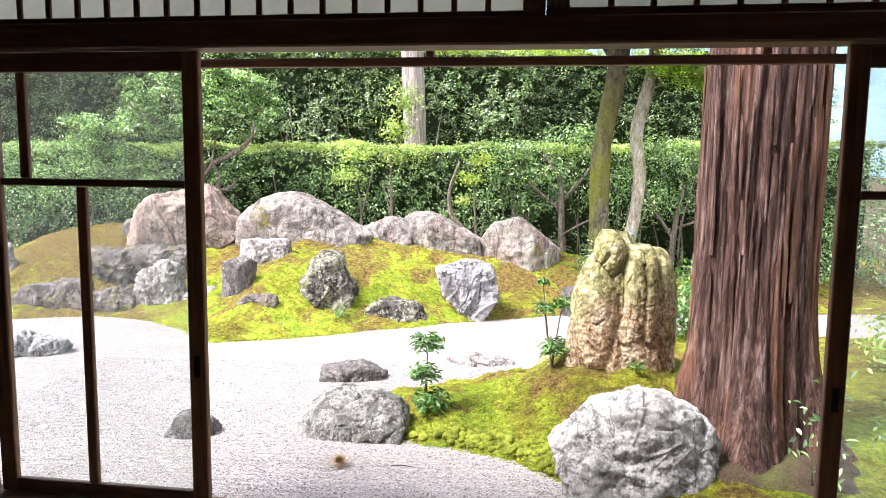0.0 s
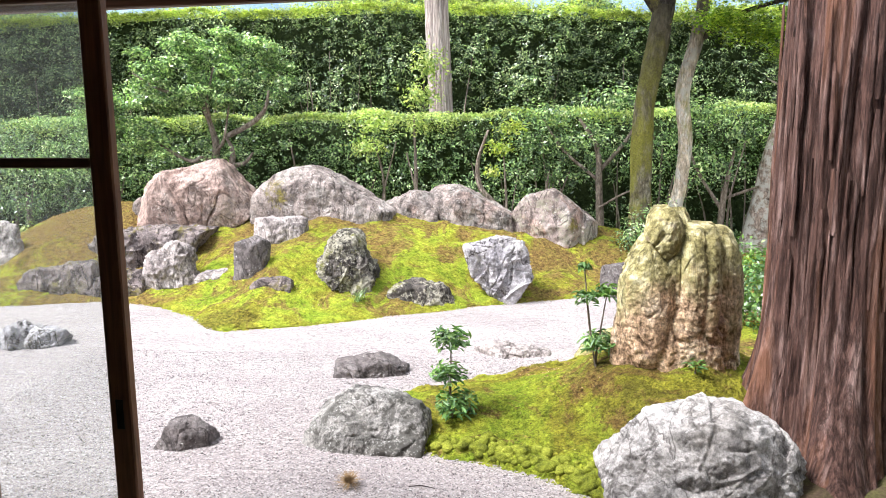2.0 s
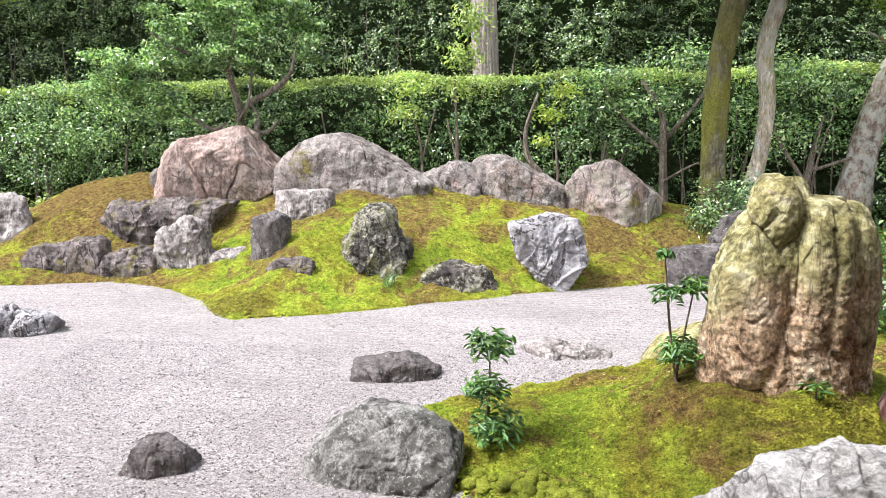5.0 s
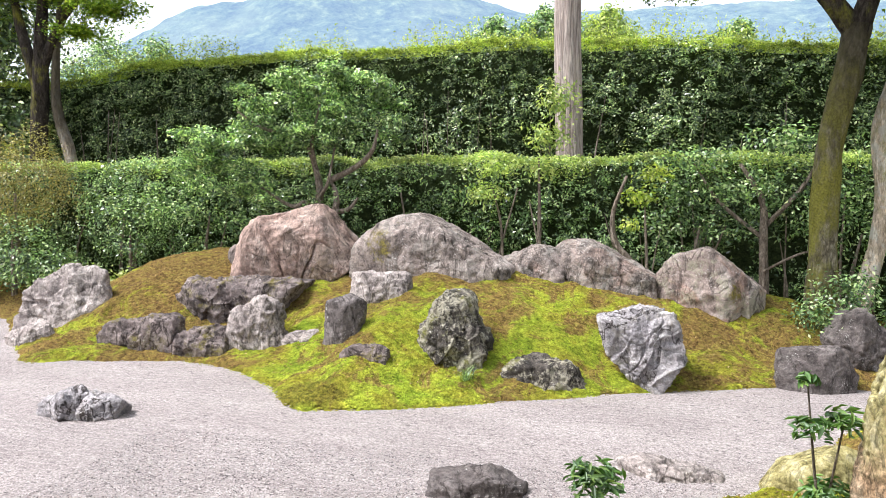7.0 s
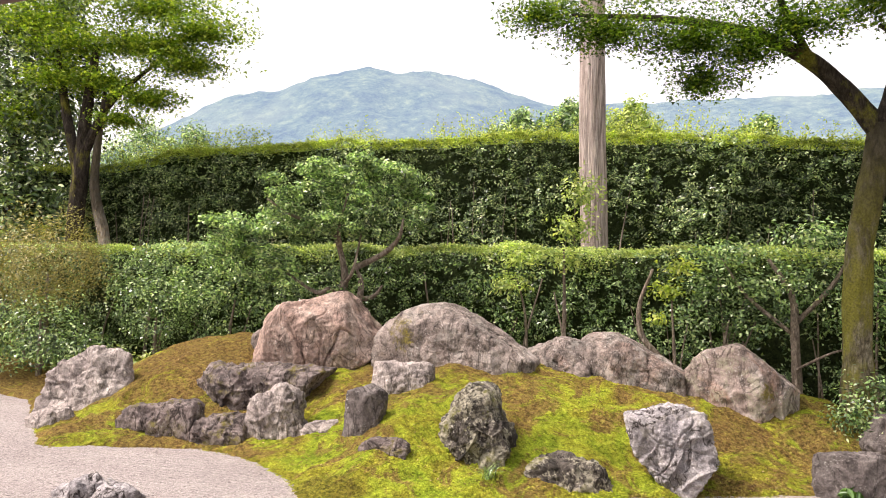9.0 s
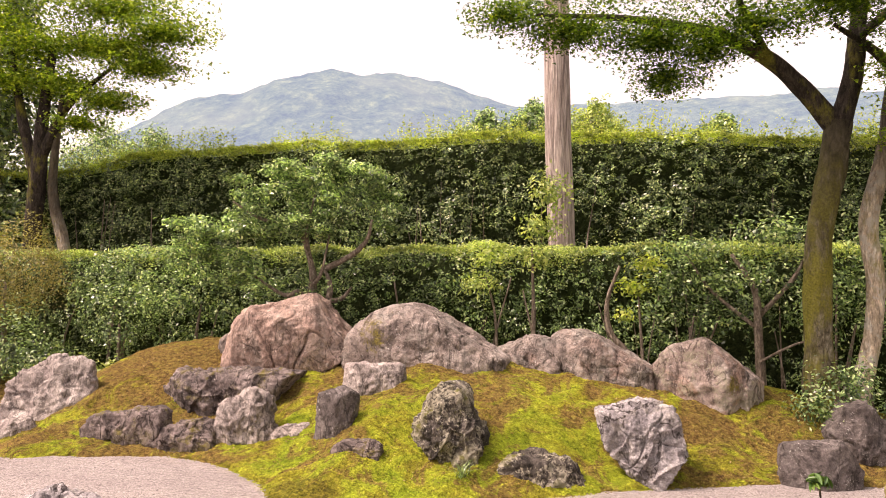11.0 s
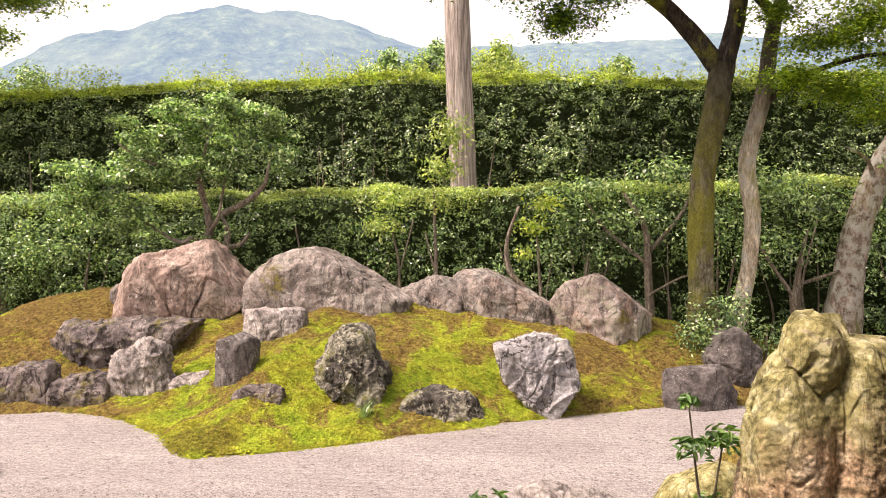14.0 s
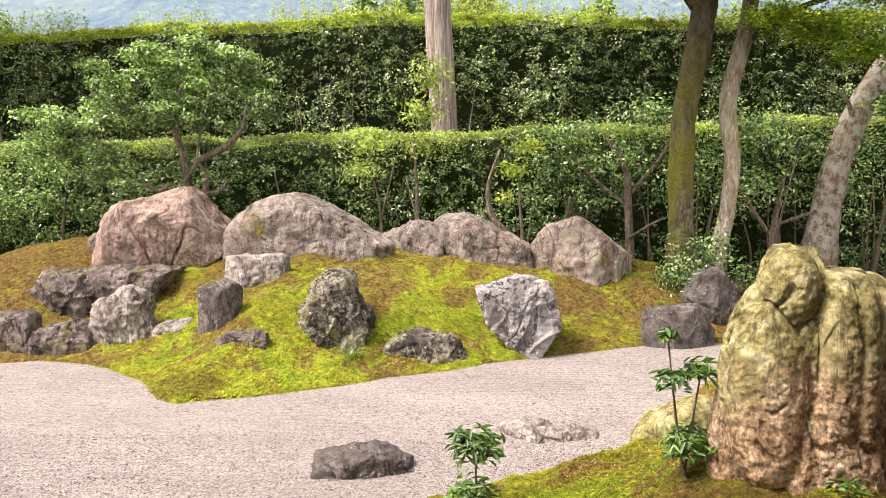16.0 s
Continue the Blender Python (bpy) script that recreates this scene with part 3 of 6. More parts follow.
grid("gravel_bed", -20, 14, 4.4, 15.5, 0.12, lambda x, y: 0.004 * waves(x, y, 5, 1) + 0.006 * waves(x, y, 1.4, 2), GRAVEL,
     label="raked white gravel of a dry garden", category="gravel")
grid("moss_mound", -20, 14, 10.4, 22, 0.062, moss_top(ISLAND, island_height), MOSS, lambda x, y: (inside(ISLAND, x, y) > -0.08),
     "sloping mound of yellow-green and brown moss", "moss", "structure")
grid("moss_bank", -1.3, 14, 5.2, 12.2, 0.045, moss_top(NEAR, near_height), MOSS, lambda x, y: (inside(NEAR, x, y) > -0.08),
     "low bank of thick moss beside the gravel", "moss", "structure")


def earth_patch(x, y):
    d = inside(NEAR, x, y)
    r = np.hypot((x - 2.55) / 0.85, (y - 6.75) / 0.62) + 0.10 * waves(x, y, 4, 12) + 0.06 * waves(x, y, 13, 13)
    return near_height(x, y, np.maximum(d, 0)) + 0.03 - 0.11 * sstep(0.7, 1.0, r) + 0.012 * waves(x, y, 19, 14)


grid("bare_earth", 0.9, 4.2, 5.5, 8.2, 0.04, earth_patch, EARTH, lambda x, y: np.hypot((x - 2.5) / 1.25, (y - 6.75) / 0.95) < 1.25, "bare brown earth with litter round the cedar's foot", "earth", "structure")


def tufts(name, poly, height, count, size, mat, label, area, near_edge, seed):
    """Small pointed clumps of moss, three blades each."""
    r = np.random.RandomState(seed)
    x0, x1, y0, y1 = area
    x, y = r.uniform(x0, x1, count), r.uniform(y0, y1, count)
    d = inside(poly, x, y)
    ok = (d > -0.015) & ((r.rand(count) < np.exp(-np.maximum(d, 0) / 0.25)) if near_edge else (waves(x, y, 3.0, seed) + 0.4 * r.randn(count) > 0.2))
    x, y, d = x[ok], y[ok], np.maximum(d[ok], 0.0)
    z = height(x, y, d)
    n = len(x)
    s = size * r.uniform(0.5, 1.3, n)
    verts, faces = np.zeros((n, 7, 3)), np.zeros((n, 6, 3), int)
    verts[:, 0] = np.stack([x, y, z + 0.8 * s], -1)
    a0 = r.rand(n) * 6.28
    for k in range(6):
        a = a0 + k * 1.047
        q = s * r.uniform(0.7, 1.3, n)
        verts[:, k + 1] = np.stack([x + q * np.cos(a), y + q * np.sin(a), z + s * r.uniform(-0.5, 0.25, n)], -1)
        faces[:, k] = np.stack([np.zeros(n), np.full(n, k + 1), np.full(n, (k + 1) % 6 + 1)], -1)
    faces += (np.arange(n) * 7)[:, None, None]
    add(name, mesh_from(name, verts.reshape(-1, 3).tolist(), faces.reshape(-1, 3).tolist(), mat, True), None, label, "moss", kind="stuff")


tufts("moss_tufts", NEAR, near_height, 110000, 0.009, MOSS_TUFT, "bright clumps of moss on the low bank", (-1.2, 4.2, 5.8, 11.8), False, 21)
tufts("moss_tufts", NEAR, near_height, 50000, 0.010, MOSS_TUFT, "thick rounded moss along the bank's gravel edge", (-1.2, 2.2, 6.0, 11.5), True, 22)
tufts("moss_tufts", ISLAND, island_height, 80000, 0.012, MOSS_TUFT, "bright clumps of moss on the mound", (-9, 3.0, 10.6, 14.6), False, 23)
tufts("moss_tufts", ISLAND, island_height, 30000, 0.012, MOSS_TUFT, "brown dry clumps of moss on the mound", (-9, 4.0, 10.6, 15), False, 24)
tufts("moss_tufts", ISLAND, island_height, 30000, 0.013, MOSS_TUFT, "moss fringe along the mound's gravel edge", (-9, 3.0, 10.6, 14.0), True, 25)


def pebbles(area, count, seed):
    """Loose angular gravel grains lying on the bed, six corners each."""
    r = np.random.RandomState(seed)
    x0, x1, y0, y1 = area
    x, y = r.uniform(x0, x1, count), y0 + (y1 - y0) * r.rand(count) ** 1.25
    ok = (inside(NEAR, x, y) < 0.02) & (inside(ISLAND, x, y) < 0.02)
    x, y = x[ok], y[ok]
    n = len(x)
    size = r.uniform(0.004, 0.0095, n)
    octa = np.array([(1, 0, 0), (0, 1, 0), (-1, 0, 0), (0, -1, 0), (0, 0, 1), (0, 0, -1)], float)
    fc = np.array([(0, 1, 4), (1, 2, 4), (2, 3, 4), (3, 0, 4), (1, 0, 5), (2, 1, 5), (3, 2, 5), (0, 3, 5)])
    q = r.randn(n, 3, 3)
    q = np.linalg.qr(q)[0] * r.uniform(0.6, 1.2, (n, 1, 3))
    V = np.einsum("kj,nij->nki", octa, q) * size[:, None, None]
    V[:, :, 2] *= 0.75
    z = 0.004 * waves(x, y, 5, 1) + 0.006 * waves(x, y, 1.4, 2)
    V += np.stack([x, y, z + size * 0.45], -1)[:, None, :]
    F = fc[None] + (np.arange(n) * 6)[:, None, None]
    ob = add("gravel_grains", fast_mesh("gravel_grains", V.reshape(-1, 3), F.reshape(-1, 3), GRAIN))
    tagged(ob, "loose white, pink and grey gravel grains", "gravel", kind="stuff")


pebbles((-4.6, 1.2, 5.2, 9.8), 52000, 31)


def cushions(edge, count, seed):
    """Puffy round moss cushions crowded along a stretch of the bank's rim."""
    r = random.Random(seed)
    V, F = [], []
    for k in range(count):
        u = r.random() * (len(edge) - 1)
        i = int(u)
        x = edge[i][0] + (edge[i + 1][0] - edge[i][0]) * (u - i) + abs(r.gauss(0, 0.06))
        y = edge[i][1] + (edge[i + 1][1] - edge[i][1]) * (u - i) + abs(r.gauss(0, 0.11)) + 0.01
        s = r.uniform(0.016, 0.05)
        bm = bmesh.new()
        bmesh.ops.create_icosphere(bm, subdivisions=3, radius=1)
        base = len(V)
        at = Vector((x, y, gz(x, y)))
        for v in bm.verts:
            f = 1 + 0.16 * noise.fractal(v.co * 3 + at * 9, 0.8, 2.0, 3)
            V.append(at + Vector((v.co.x * s * f, v.co.y * s * f, v.co.z * s * 0.72 * f)))
        F += [tuple(base + v.index for v in f.verts) for f in bm.faces]
        bm.free()
    add("moss_cushions", mesh_from("moss_cushions", V, F, MOSS_CUSHION, True), None, "puffy green moss cushions along the bank's gravel edge", "moss", kind="stuff")


cushions([(-0.42, 7.36), (0.02, 7.22), (0.44, 7.03), (0.75, 6.78), (1.0, 6.55)], 170, 33)

# ---------------------------------------------------------------- rocks


STYLES = {
    # lump, plate, groove, groove stretch, pit, strata
    "smooth": (0.42, 0.0, 0.40, 0.5, 0.16, 0.0),
    "craggy": (0.34, 0.30, 0.22, 0.7, 0.24, 0.0),
    "broken": (0.28, 0.24, 0.24, 0.8, 0.22, 0.0),
    "layered": (0.34, 0.24, 0.14, 2.0, 0.18, 0.16),
    "folded": (0.60, 0.21, 0.16, 1.9, 0.20, 0.36),
}


def rock_lobe(w, d, h, cuts, faces, seed, rough, level, style, edge):
    """One stone body: its outline's cuts, its broken faces, then worn relief of the given style."""
    r = random.Random(seed)
    straight = h < 0.75 or not any(195 < a % 360 < 345 for a, _ in cuts)
    if straight:
        cuts = [(a, o) for a, o in cuts if not 195 < a % 360 < 345]
    bm = bmesh.new()
    bmesh.ops.create_icosphere(bm, subdivisions=level, radius=1)
    planes = [(Vector((math.cos(radians(a)), 0, math.sin(radians(a)))), off) for a, off in cuts] + faces
    planes += [(Vector((0, 0, -1)), 1.0), (Vector((0, -1, 0)), 0.95), (Vector((0, 1, 0)), 0.95), (Vector((1, 0, 0)), 1.02), (Vector((-1, 0, 0)), 1.02), (Vector((0, 0, 1)), 1.03)]
    for k in range(6 if faces else 14):
        n = Vector((r.uniform(-0.8, 0.8), r.choice((-1, 1)) * r.uniform(0.4, 1.0), r.uniform(-0.2, 0.95))).normalized()
        planes.append((n, max(r.uniform(0.72, 0.98), 0.88 * (abs(n.x) + abs(n.z)))))
    P = np.array([tuple(n) for n, _ in planes])
    O = np.array([o for _, o in planes])
    N = np.array([tuple(v.co) for v in bm.verts])
    dot = np.maximum(N @ P.T, 0.02)
    rad = np.sum((O / dot) ** -edge, axis=1) ** (-1 / edge)
    pts = N * rad[:, None]
    if straight:
        # no overhang: the foot goes straight down into the ground
        side = N * np.array((1, 1, 0))
        length = np.linalg.norm(side, axis=1, keepdims=True) + 1e-6
        reach = np.sum((O / np.maximum((side / length) @ P.T, 0.02)) ** -edge, axis=1) ** (-1 / edge)
        foot = side / length * reach[:, None] * np.minimum(1, 1.7 * length)
        foot[:, 2] = np.maximum(-1, 1.2 * N[:, 2])
        k = sstep(0.12, -0.12, N[:, 2])[:, None]
        pts = pts * (1 - k) + foot * k
    pts = pts * np.array((w / 2, d / 2, h / 2))
    big = (w * d * h) ** (1 / 3)
    off = Vector((seed * 3.1, seed * 1.7, seed * 0.9))
    tilt = Euler((r.uniform(-0.4, 0.4), r.uniform(-0.5, 0.5), r.uniform(-0.3, 0.3))).to_matrix()
    lump, plate_k, groove_k, stretch, pit_k, strata_k = STYLES[style]
    for v, p, n in zip(bm.verts, pts, N):
        q = Vector(p)
        g = tilt @ q
        soft = noise.fractal(g * (1.5 / big) + off, 0.95, 2.0, 3)
        warp = g + 0.16 * big * noise.noise_vector(g * (2.4 / big) + off)
        gg = Vector((warp.x, warp.y, warp.z * stretch))
        line = abs(noise.noise(gg * (2.1 / big) + off * 1.3)) + 0.5 * max(0.0, noise.noise(g * (1.6 / big) - off) + 0.05)
        groove = max(0.0, 1 - line / 0.028)
        line2 = abs(noise.noise(gg * (5.2 / big) - off * 0.7)) + 0.6 * max(0.0, noise.noise(g * (3.0 / big) + off * 2) + 0.1)
        groove += 0.4 * max(0.0, 1 - line2 / 0.05)
        k = lump * soft - groove_k * groove + pit_k * noise.fractal(g * (9.0 / big) + off, 0.75, 2.1, 4)
        if plate_k > 0.2:
            dist, spots = noise.voronoi(warp * (2.2 / big) + off)
            step = min(1.0, (dist[1] - dist[0]) / 0.05)
            dist2, spots2 = noise.voronoi(warp * (6.0 / big) + off)
            step2 = min(1.0, (dist2[1] - dist2[0]) / 0.09)
            k += plate_k * ((noise.cell(spots[0] * 7.3) - 0.5) * step + 0.3 * (noise.cell(spots2[0] * 5.7) - 0.5) * step2)
        if strata_k:
            band = warp.z * (9.0 / big) + 1.6 * noise.noise(g * (1.2 / big) - off)
            k += strata_k * (abs((band % 1.0) - 0.5) ** 0.6 - 0.6) * (0.4 + 0.6 * noise.noise(g * (2.0 / big) + off * 3))
        v.co = q + Vector(n) * (big * rough * k)
    bmesh.ops.translate(bm, verts=bm.verts, vec=(0, 0, h / 2))
    return bm


def lowered(cuts, h, sink):
    """The same cuts for a body that reaches further down by sink."""
    s = h / (h + sink)
    out = []
    for a, o in cuts:
        c, z = math.cos(radians(a)), math.sin(radians(a)) / s
        k = math.hypot(c, z)
        out.append((math.degrees(math.atan2(z, c)), (o + math.sin(radians(a)) * (1 / s - 1)) / k))
    return out


def facing(faces, h, sink):
    """Broken faces as (azimuth to the east of south, elevation, offset), for a body that reaches further down by sink."""
    s = h / (h + sink)
    out = []
    for az, el, o in faces:
        n = Vector((math.sin(radians(az)) * math.cos(radians(el)), -math.cos(radians(az)) * math.cos(radians(el)), math.sin(radians(el))))
        low = Vector((n.x, n.y, n.z / s))
        out.append((low.normalized(), (o + n.z * (1 / s - 1)) / low.length))
    return out


def garden_rock(at, depth, lobes, material, seed, label, rough=0.07, level=6, style="craggy", edge=40.0, faces=()):
    bm = bmesh.new()
    me = bpy.data.meshes.new("garden_rock")
    for k, (dx, dz, w, h, cuts) in enumerate(lobes):
        sink = 0.12 + 0.2 * h + max(0.0, at[2] - gz(at[0] + dx, at[1] - 0.5 * depth)) if dz < 0.3 else 0.05
        one = rock_lobe(w, min(depth, 1.5 * w), h + sink, lowered(cuts, h, sink), facing(faces, h, sink), seed + 40 * k, rough, level, style, edge)
        bmesh.ops.translate(one, verts=one.verts, vec=(dx, 0.05 * k, dz - sink))
        one.to_mesh(me)
        one.free()
        bm.from_mesh(me)
    me.clear_geometry()
    bm.to_mesh(me)
    bm.free()
    me.materials.append(material)
    me.polygons.foreach_set("use_smooth", [True] * len(me.polygons))
    return add("garden_rock", me, None, label, "rock", "rocks of the dry garden", at=Matrix.Translation(at))


garden_rock((-5.44, 14.41, 0.87), 1.5, [(0.00, 0.00, 2.16, 1.25, [(24, 0.745), (72, 1.05), (116, 0.735), (138, 0.82), (178, 0.97), (322, 1.14)])], PINK, 1, "large pinkish-brown boulder with cracked flanks on the moss mound", 0.10, 7, "smooth", 48.0, [(-6, 6, 0.80), (4, 47, 0.80), (58, 12, 0.86), (-58, 12, 0.88), (26, 24, 0.86)])
garden_rock((-6.62, 14.54, 1.05), 0.5, [(0.00, 0.00, 0.38, 0.38, [(67, 0.87), (140, 0.74), (359, 0.99)])], BROWN, 31, "small mossy rock leaning behind the pinkish boulder", 0.08, 6, "smooth", 20.0)
garden_rock((-3.08, 14.44, 0.76), 1.4, [(0.00, 0.00, 2.67, 1.23, [(33, 0.57), (40, 0.55), (60, 0.73), (121, 1.0), (149, 0.92), (176, 0.95), (190, 1.1), (355, 1.04)])], MOSSED, 2, "broad grey-brown boulder with a yellow moss patch", 0.10, 7, "smooth", 30.0, [(-30, 32, 0.86), (10, 42, 0.84), (34, 12, 0.84), (-10, 2, 0.86)])
garden_rock((-1.10, 14.9, 0.73), 1.1, [(-0.52, 0.00, 1.11, 0.81, [(6, 0.89), (79, 0.96), (126, 0.89), (177, 0.95)]), (0.52, 0.02, 1.59, 0.89, [(47, 0.51), (107, 1.05), (177, 0.95), (357, 1.01)])], BROWN, 3, "long double-humped grey rock on the mound's crest", 0.13, 6, "smooth", 44.0, [(-25, 40, 0.86), (22, 28, 0.84), (5, 5, 0.86)])
garden_rock((0.97, 14.82, 0.58), 1.1, [(-0.04, 0.02, 1.50, 0.97, [(40, 0.60), (95, 0.98), (122, 0.87), (150, 0.88), (177, 0.97)]), (0.27, 0.00, 0.88, 0.56, [(42, 0.80), (104, 0.94), (170, 0.85), (356, 0.99)])], RUSTY, 4, "pinkish-grey rock with a lichened lower lump", 0.13, 6, "smooth", 50.0, [(-28, 18, 0.84), (25, 38, 0.84), (48, 5, 0.86)])
garden_rock((-3.53, 13.18, 0.83), 0.5, [(0.00, 0.00, 0.91, 0.43, [(99, 0.83), (194, 0.81), (357, 0.95)])], GREY, 5, "small flat-topped grey rock below the boulders", 0.10, 6, "broken", 40.0, [(-6, 12, 0.74), (0, 68, 0.84), (50, 10, 0.88)])
garden_rock((-3.70, 12.34, 0.40), 0.5, [(0.00, 0.00, 0.57, 0.63, [(66, 0.99), (107, 0.91), (177, 0.96), (347, 0.83)])], SLATE, 6, "small upright dark grey stone in bright moss", 0.09, 6, "smooth", 44.0, [(-16, 4, 0.72), (52, 12, 0.78), (5, 58, 0.84)])
garden_rock((-2.25, 12.28, 0.12), 0.8, [(0.00, 0.00, 0.99, 1.02, [(26, 0.72), (26, 0.72), (75, 0.92), (128, 0.91), (158, 0.83), (223, 0.92), (343, 1.08)])], LICHEN, 7, "pointed lichen-speckled dark rock leaning in the moss", 0.14, 7, "craggy", 34.0, [(-38, 12, 0.72), (30, 22, 0.78), (0, 55, 0.88)])
garden_rock((-1.20, 12.25, -0.16), 0.7, [(0.00, 0.00, 1.25, 0.58, [(21, 0.91), (82, 0.99), (126, 0.82), (157, 0.75), (202, 1.09), (356, 1.0)])], LICHEN, 8, "low dark rock with lichen at the moss edge", 0.13, 6, "craggy", 34.0, [(-10, 20, 0.80), (0, 66, 0.84), (40, 25, 0.88)])
garden_rock((0.00, 12.76, -0.06), 0.8, [(0.00, 0.00, 1.07, 1.03, [(13, 0.94), (83, 0.98), (107, 0.98), (195, 0.78), (221, 0.68), (329, 0.94)])], WHITE, 9, "angular pale blue-grey rock with dark cracks", 0.14, 7, "broken", 44.0, [(-22, -4, 0.74), (24, 16, 0.78), (0, 52, 0.86)])
garden_rock((-5.17, 12.58, 0.12), 0.5, [(0.00, 0.00, 0.97, 0.83, [(10, 0.99), (68, 1.02), (127, 0.65), (159, 0.67)])], GREY, 10, "leaning pale grey rock among dark low stones", 0.13, 6, "craggy", 32.0, [(-30, 25, 0.78), (40, 15, 0.80)])
garden_rock((-5.80, 13.36, 0.38), 0.9, [(-0.44, 0.00, 1.40, 0.72, [(10, 0.9), (104, 0.8), (159, 0.91), (191, 1.0)]), (0.44, 0.21, 1.13, 0.50, [(76, 0.81), (151, 1.06), (187, 0.95), (345, 0.82)])], DARK, 11, "wide flat layered dark rock with moss on top", 0.15, 6, "layered", 34.0, [(-8, 16, 0.80), (0, 60, 0.80)])
garden_rock((-6.91, 12.36, 0.12), 0.5, [(0.00, 0.00, 1.26, 0.50, [(33, 1.24), (113, 0.6), (159, 0.7), (203, 1.18), (335, 0.59)])], DARK, 12, "low wedge-shaped dark rock in brown moss", 0.13, 6, "layered", 34.0, [(-12, 20, 0.78), (10, 60, 0.82)])
garden_rock((-6.06, 12.42, 0.02), 0.5, [(0.00, 0.00, 1.19, 0.45, [(5, 0.98), (115, 0.53), (156, 0.7)])], DARK, 13, "low blocky dark rock with pale lichen spots", 0.15, 6, "craggy", 30.0, [(-8, 28, 0.80), (20, 55, 0.86)])
garden_rock((-3.25, 11.8, 0.32), 0.3, [(0.00, 0.00, 0.66, 0.21, [(18, 1.09), (107, 0.72), (158, 0.69), (324, 0.54)])], DARK, 14, "small flat stone sunk in bright moss", 0.12, 6, "layered", 24.0)
garden_rock((-4.45, 12.58, 0.27), 0.3, [(0.00, 0.00, 0.61, 0.20, [(18, 0.95), (108, 0.74), (153, 0.67)])], GREY, 15, "thin low stone sunk in bright moss", 0.14, 6, "layered", 24.0)
garden_rock((-8.84, 13.17, 0.06), 1.0, [(0.00, 0.00, 1.65, 1.09, [(10, 1.0), (97, 0.89), (137, 0.72), (165, 0.82), (348, 0.96)])], GREY, 16, "blocky pale grey boulder at the mound's end", 0.13, 6, "craggy", 34.0, [(-14, 8, 0.80), (10, 55, 0.84), (45, 10, 0.86)])
garden_rock((-8.79, 12.36, 0.05), 0.5, [(0.00, 0.00, 0.89, 0.29, [(12, 0.98), (106, 0.75), (150, 0.67), (317, 0.73)])], GREY, 17, "low grey stone at the gravel's edge", 0.12, 6, "craggy", 26.0)
garden_rock((2.03, 13.22, -0.06), 0.6, [(0.00, 0.00, 0.95, 0.63, [(25, 0.83), (103, 0.87), (147, 1.09), (183, 0.97), (350, 1.02)])], SLATE, 18, "dark brown wedge-shaped rock at the gravel's edge", 0.07, 6, "broken", 60.0, [(-28, 18, 0.72), (28, 10, 0.76), (-10, 70, 0.84)])
garden_rock((2.70, 14.11, 0.00), 0.7, [(0.00, 0.00, 0.88, 0.84, [(6, 0.89), (47, 0.84), (102, 0.95), (146, 0.85), (206, 0.88)])], SLATE, 19, "dark upright rock behind the brown wedge rock", 0.11, 6, "craggy", 60.0, [(-24, 18, 0.76), (35, 24, 0.80)])
garden_rock((-5.64, 9.88, -0.07), 0.5, [(-0.15, 0.00, 0.66, 0.35, [(6, 0.92), (84, 1.01), (130, 0.65), (166, 0.84)]), (0.15, 0.04, 0.67, 0.26, [(74, 0.87), (161, 0.62), (351, 0.89)])], WHITE, 20, "pale jagged rock standing in raked gravel", 0.16, 6, "broken", 34.0)
garden_rock((-1.24, 9.19, -0.06), 0.4, [(0.00, 0.00, 0.74, 0.29, [(38, 0.70), (112, 0.80), (198, 0.73), (350, 0.96)])], SLATE, 21, "dark slanting rock lying in the gravel", 0.10, 6, "broken", 40.0, [(-15, 50, 0.74), (30, 30, 0.82)])
garden_rock((0.22, 10.02, -0.07), 0.5, [(0.00, 0.00, 0.84, 0.23, [(56, 0.53), (142, 1.03), (211, 0.65)])], GREY, 22, "flat pale rock barely rising from the gravel", 0.13, 6, "layered", 26.0)
garden_rock((-0.90, 7.6, -0.14), 0.8, [(0.00, 0.00, 1.07, 0.54, [(19, 0.96), (79, 0.99), (110, 0.92), (151, 0.83), (348, 0.97)])], DSPECK, 23, "low domed speckled rock between gravel and moss", 0.10, 6, "craggy", 18.0, [(-10, 35, 0.86), (25, 30, 0.88)])
garden_rock((-2.40, 7.33, -0.07), 0.4, [(0.00, 0.00, 0.45, 0.30, [(4, 0.97), (41, 0.95), (106, 0.86), (161, 0.78)])], SLATE, 24, "small dark angular stone in the gravel", 0.10, 6, "broken", 40.0, [(-15, 15, 0.76), (35, 30, 0.82)])
garden_rock((1.72, 6.64, -0.14), 1.15, [(-0.24, 0.00, 1.36, 0.93, [(4, 0.97), (38, 1.01), (74, 1.0), (104, 0.93), (146, 0.91), (169, 0.94), (204, 1.0), (338, 1.08)]), (0.24, 0.09, 0.44, 0.63, [(51, 0.97), (91, 0.99), (161, 0.95), (353, 0.94)])], PALE, 25, "big rounded whitish boulder with folded cracks", 0.12, 7, "folded", 20.0)
garden_rock((1.33, 9.95, -0.15), 0.7, [(0.00, 0.00, 0.83, 0.59, [(1, 0.98), (39, 1.07), (125, 0.5), (152, 0.59), (205, 1.18)])], GREENED, 27, "pale green mossy rock beside the standing stone", 0.10, 6, "smooth", 18.0)


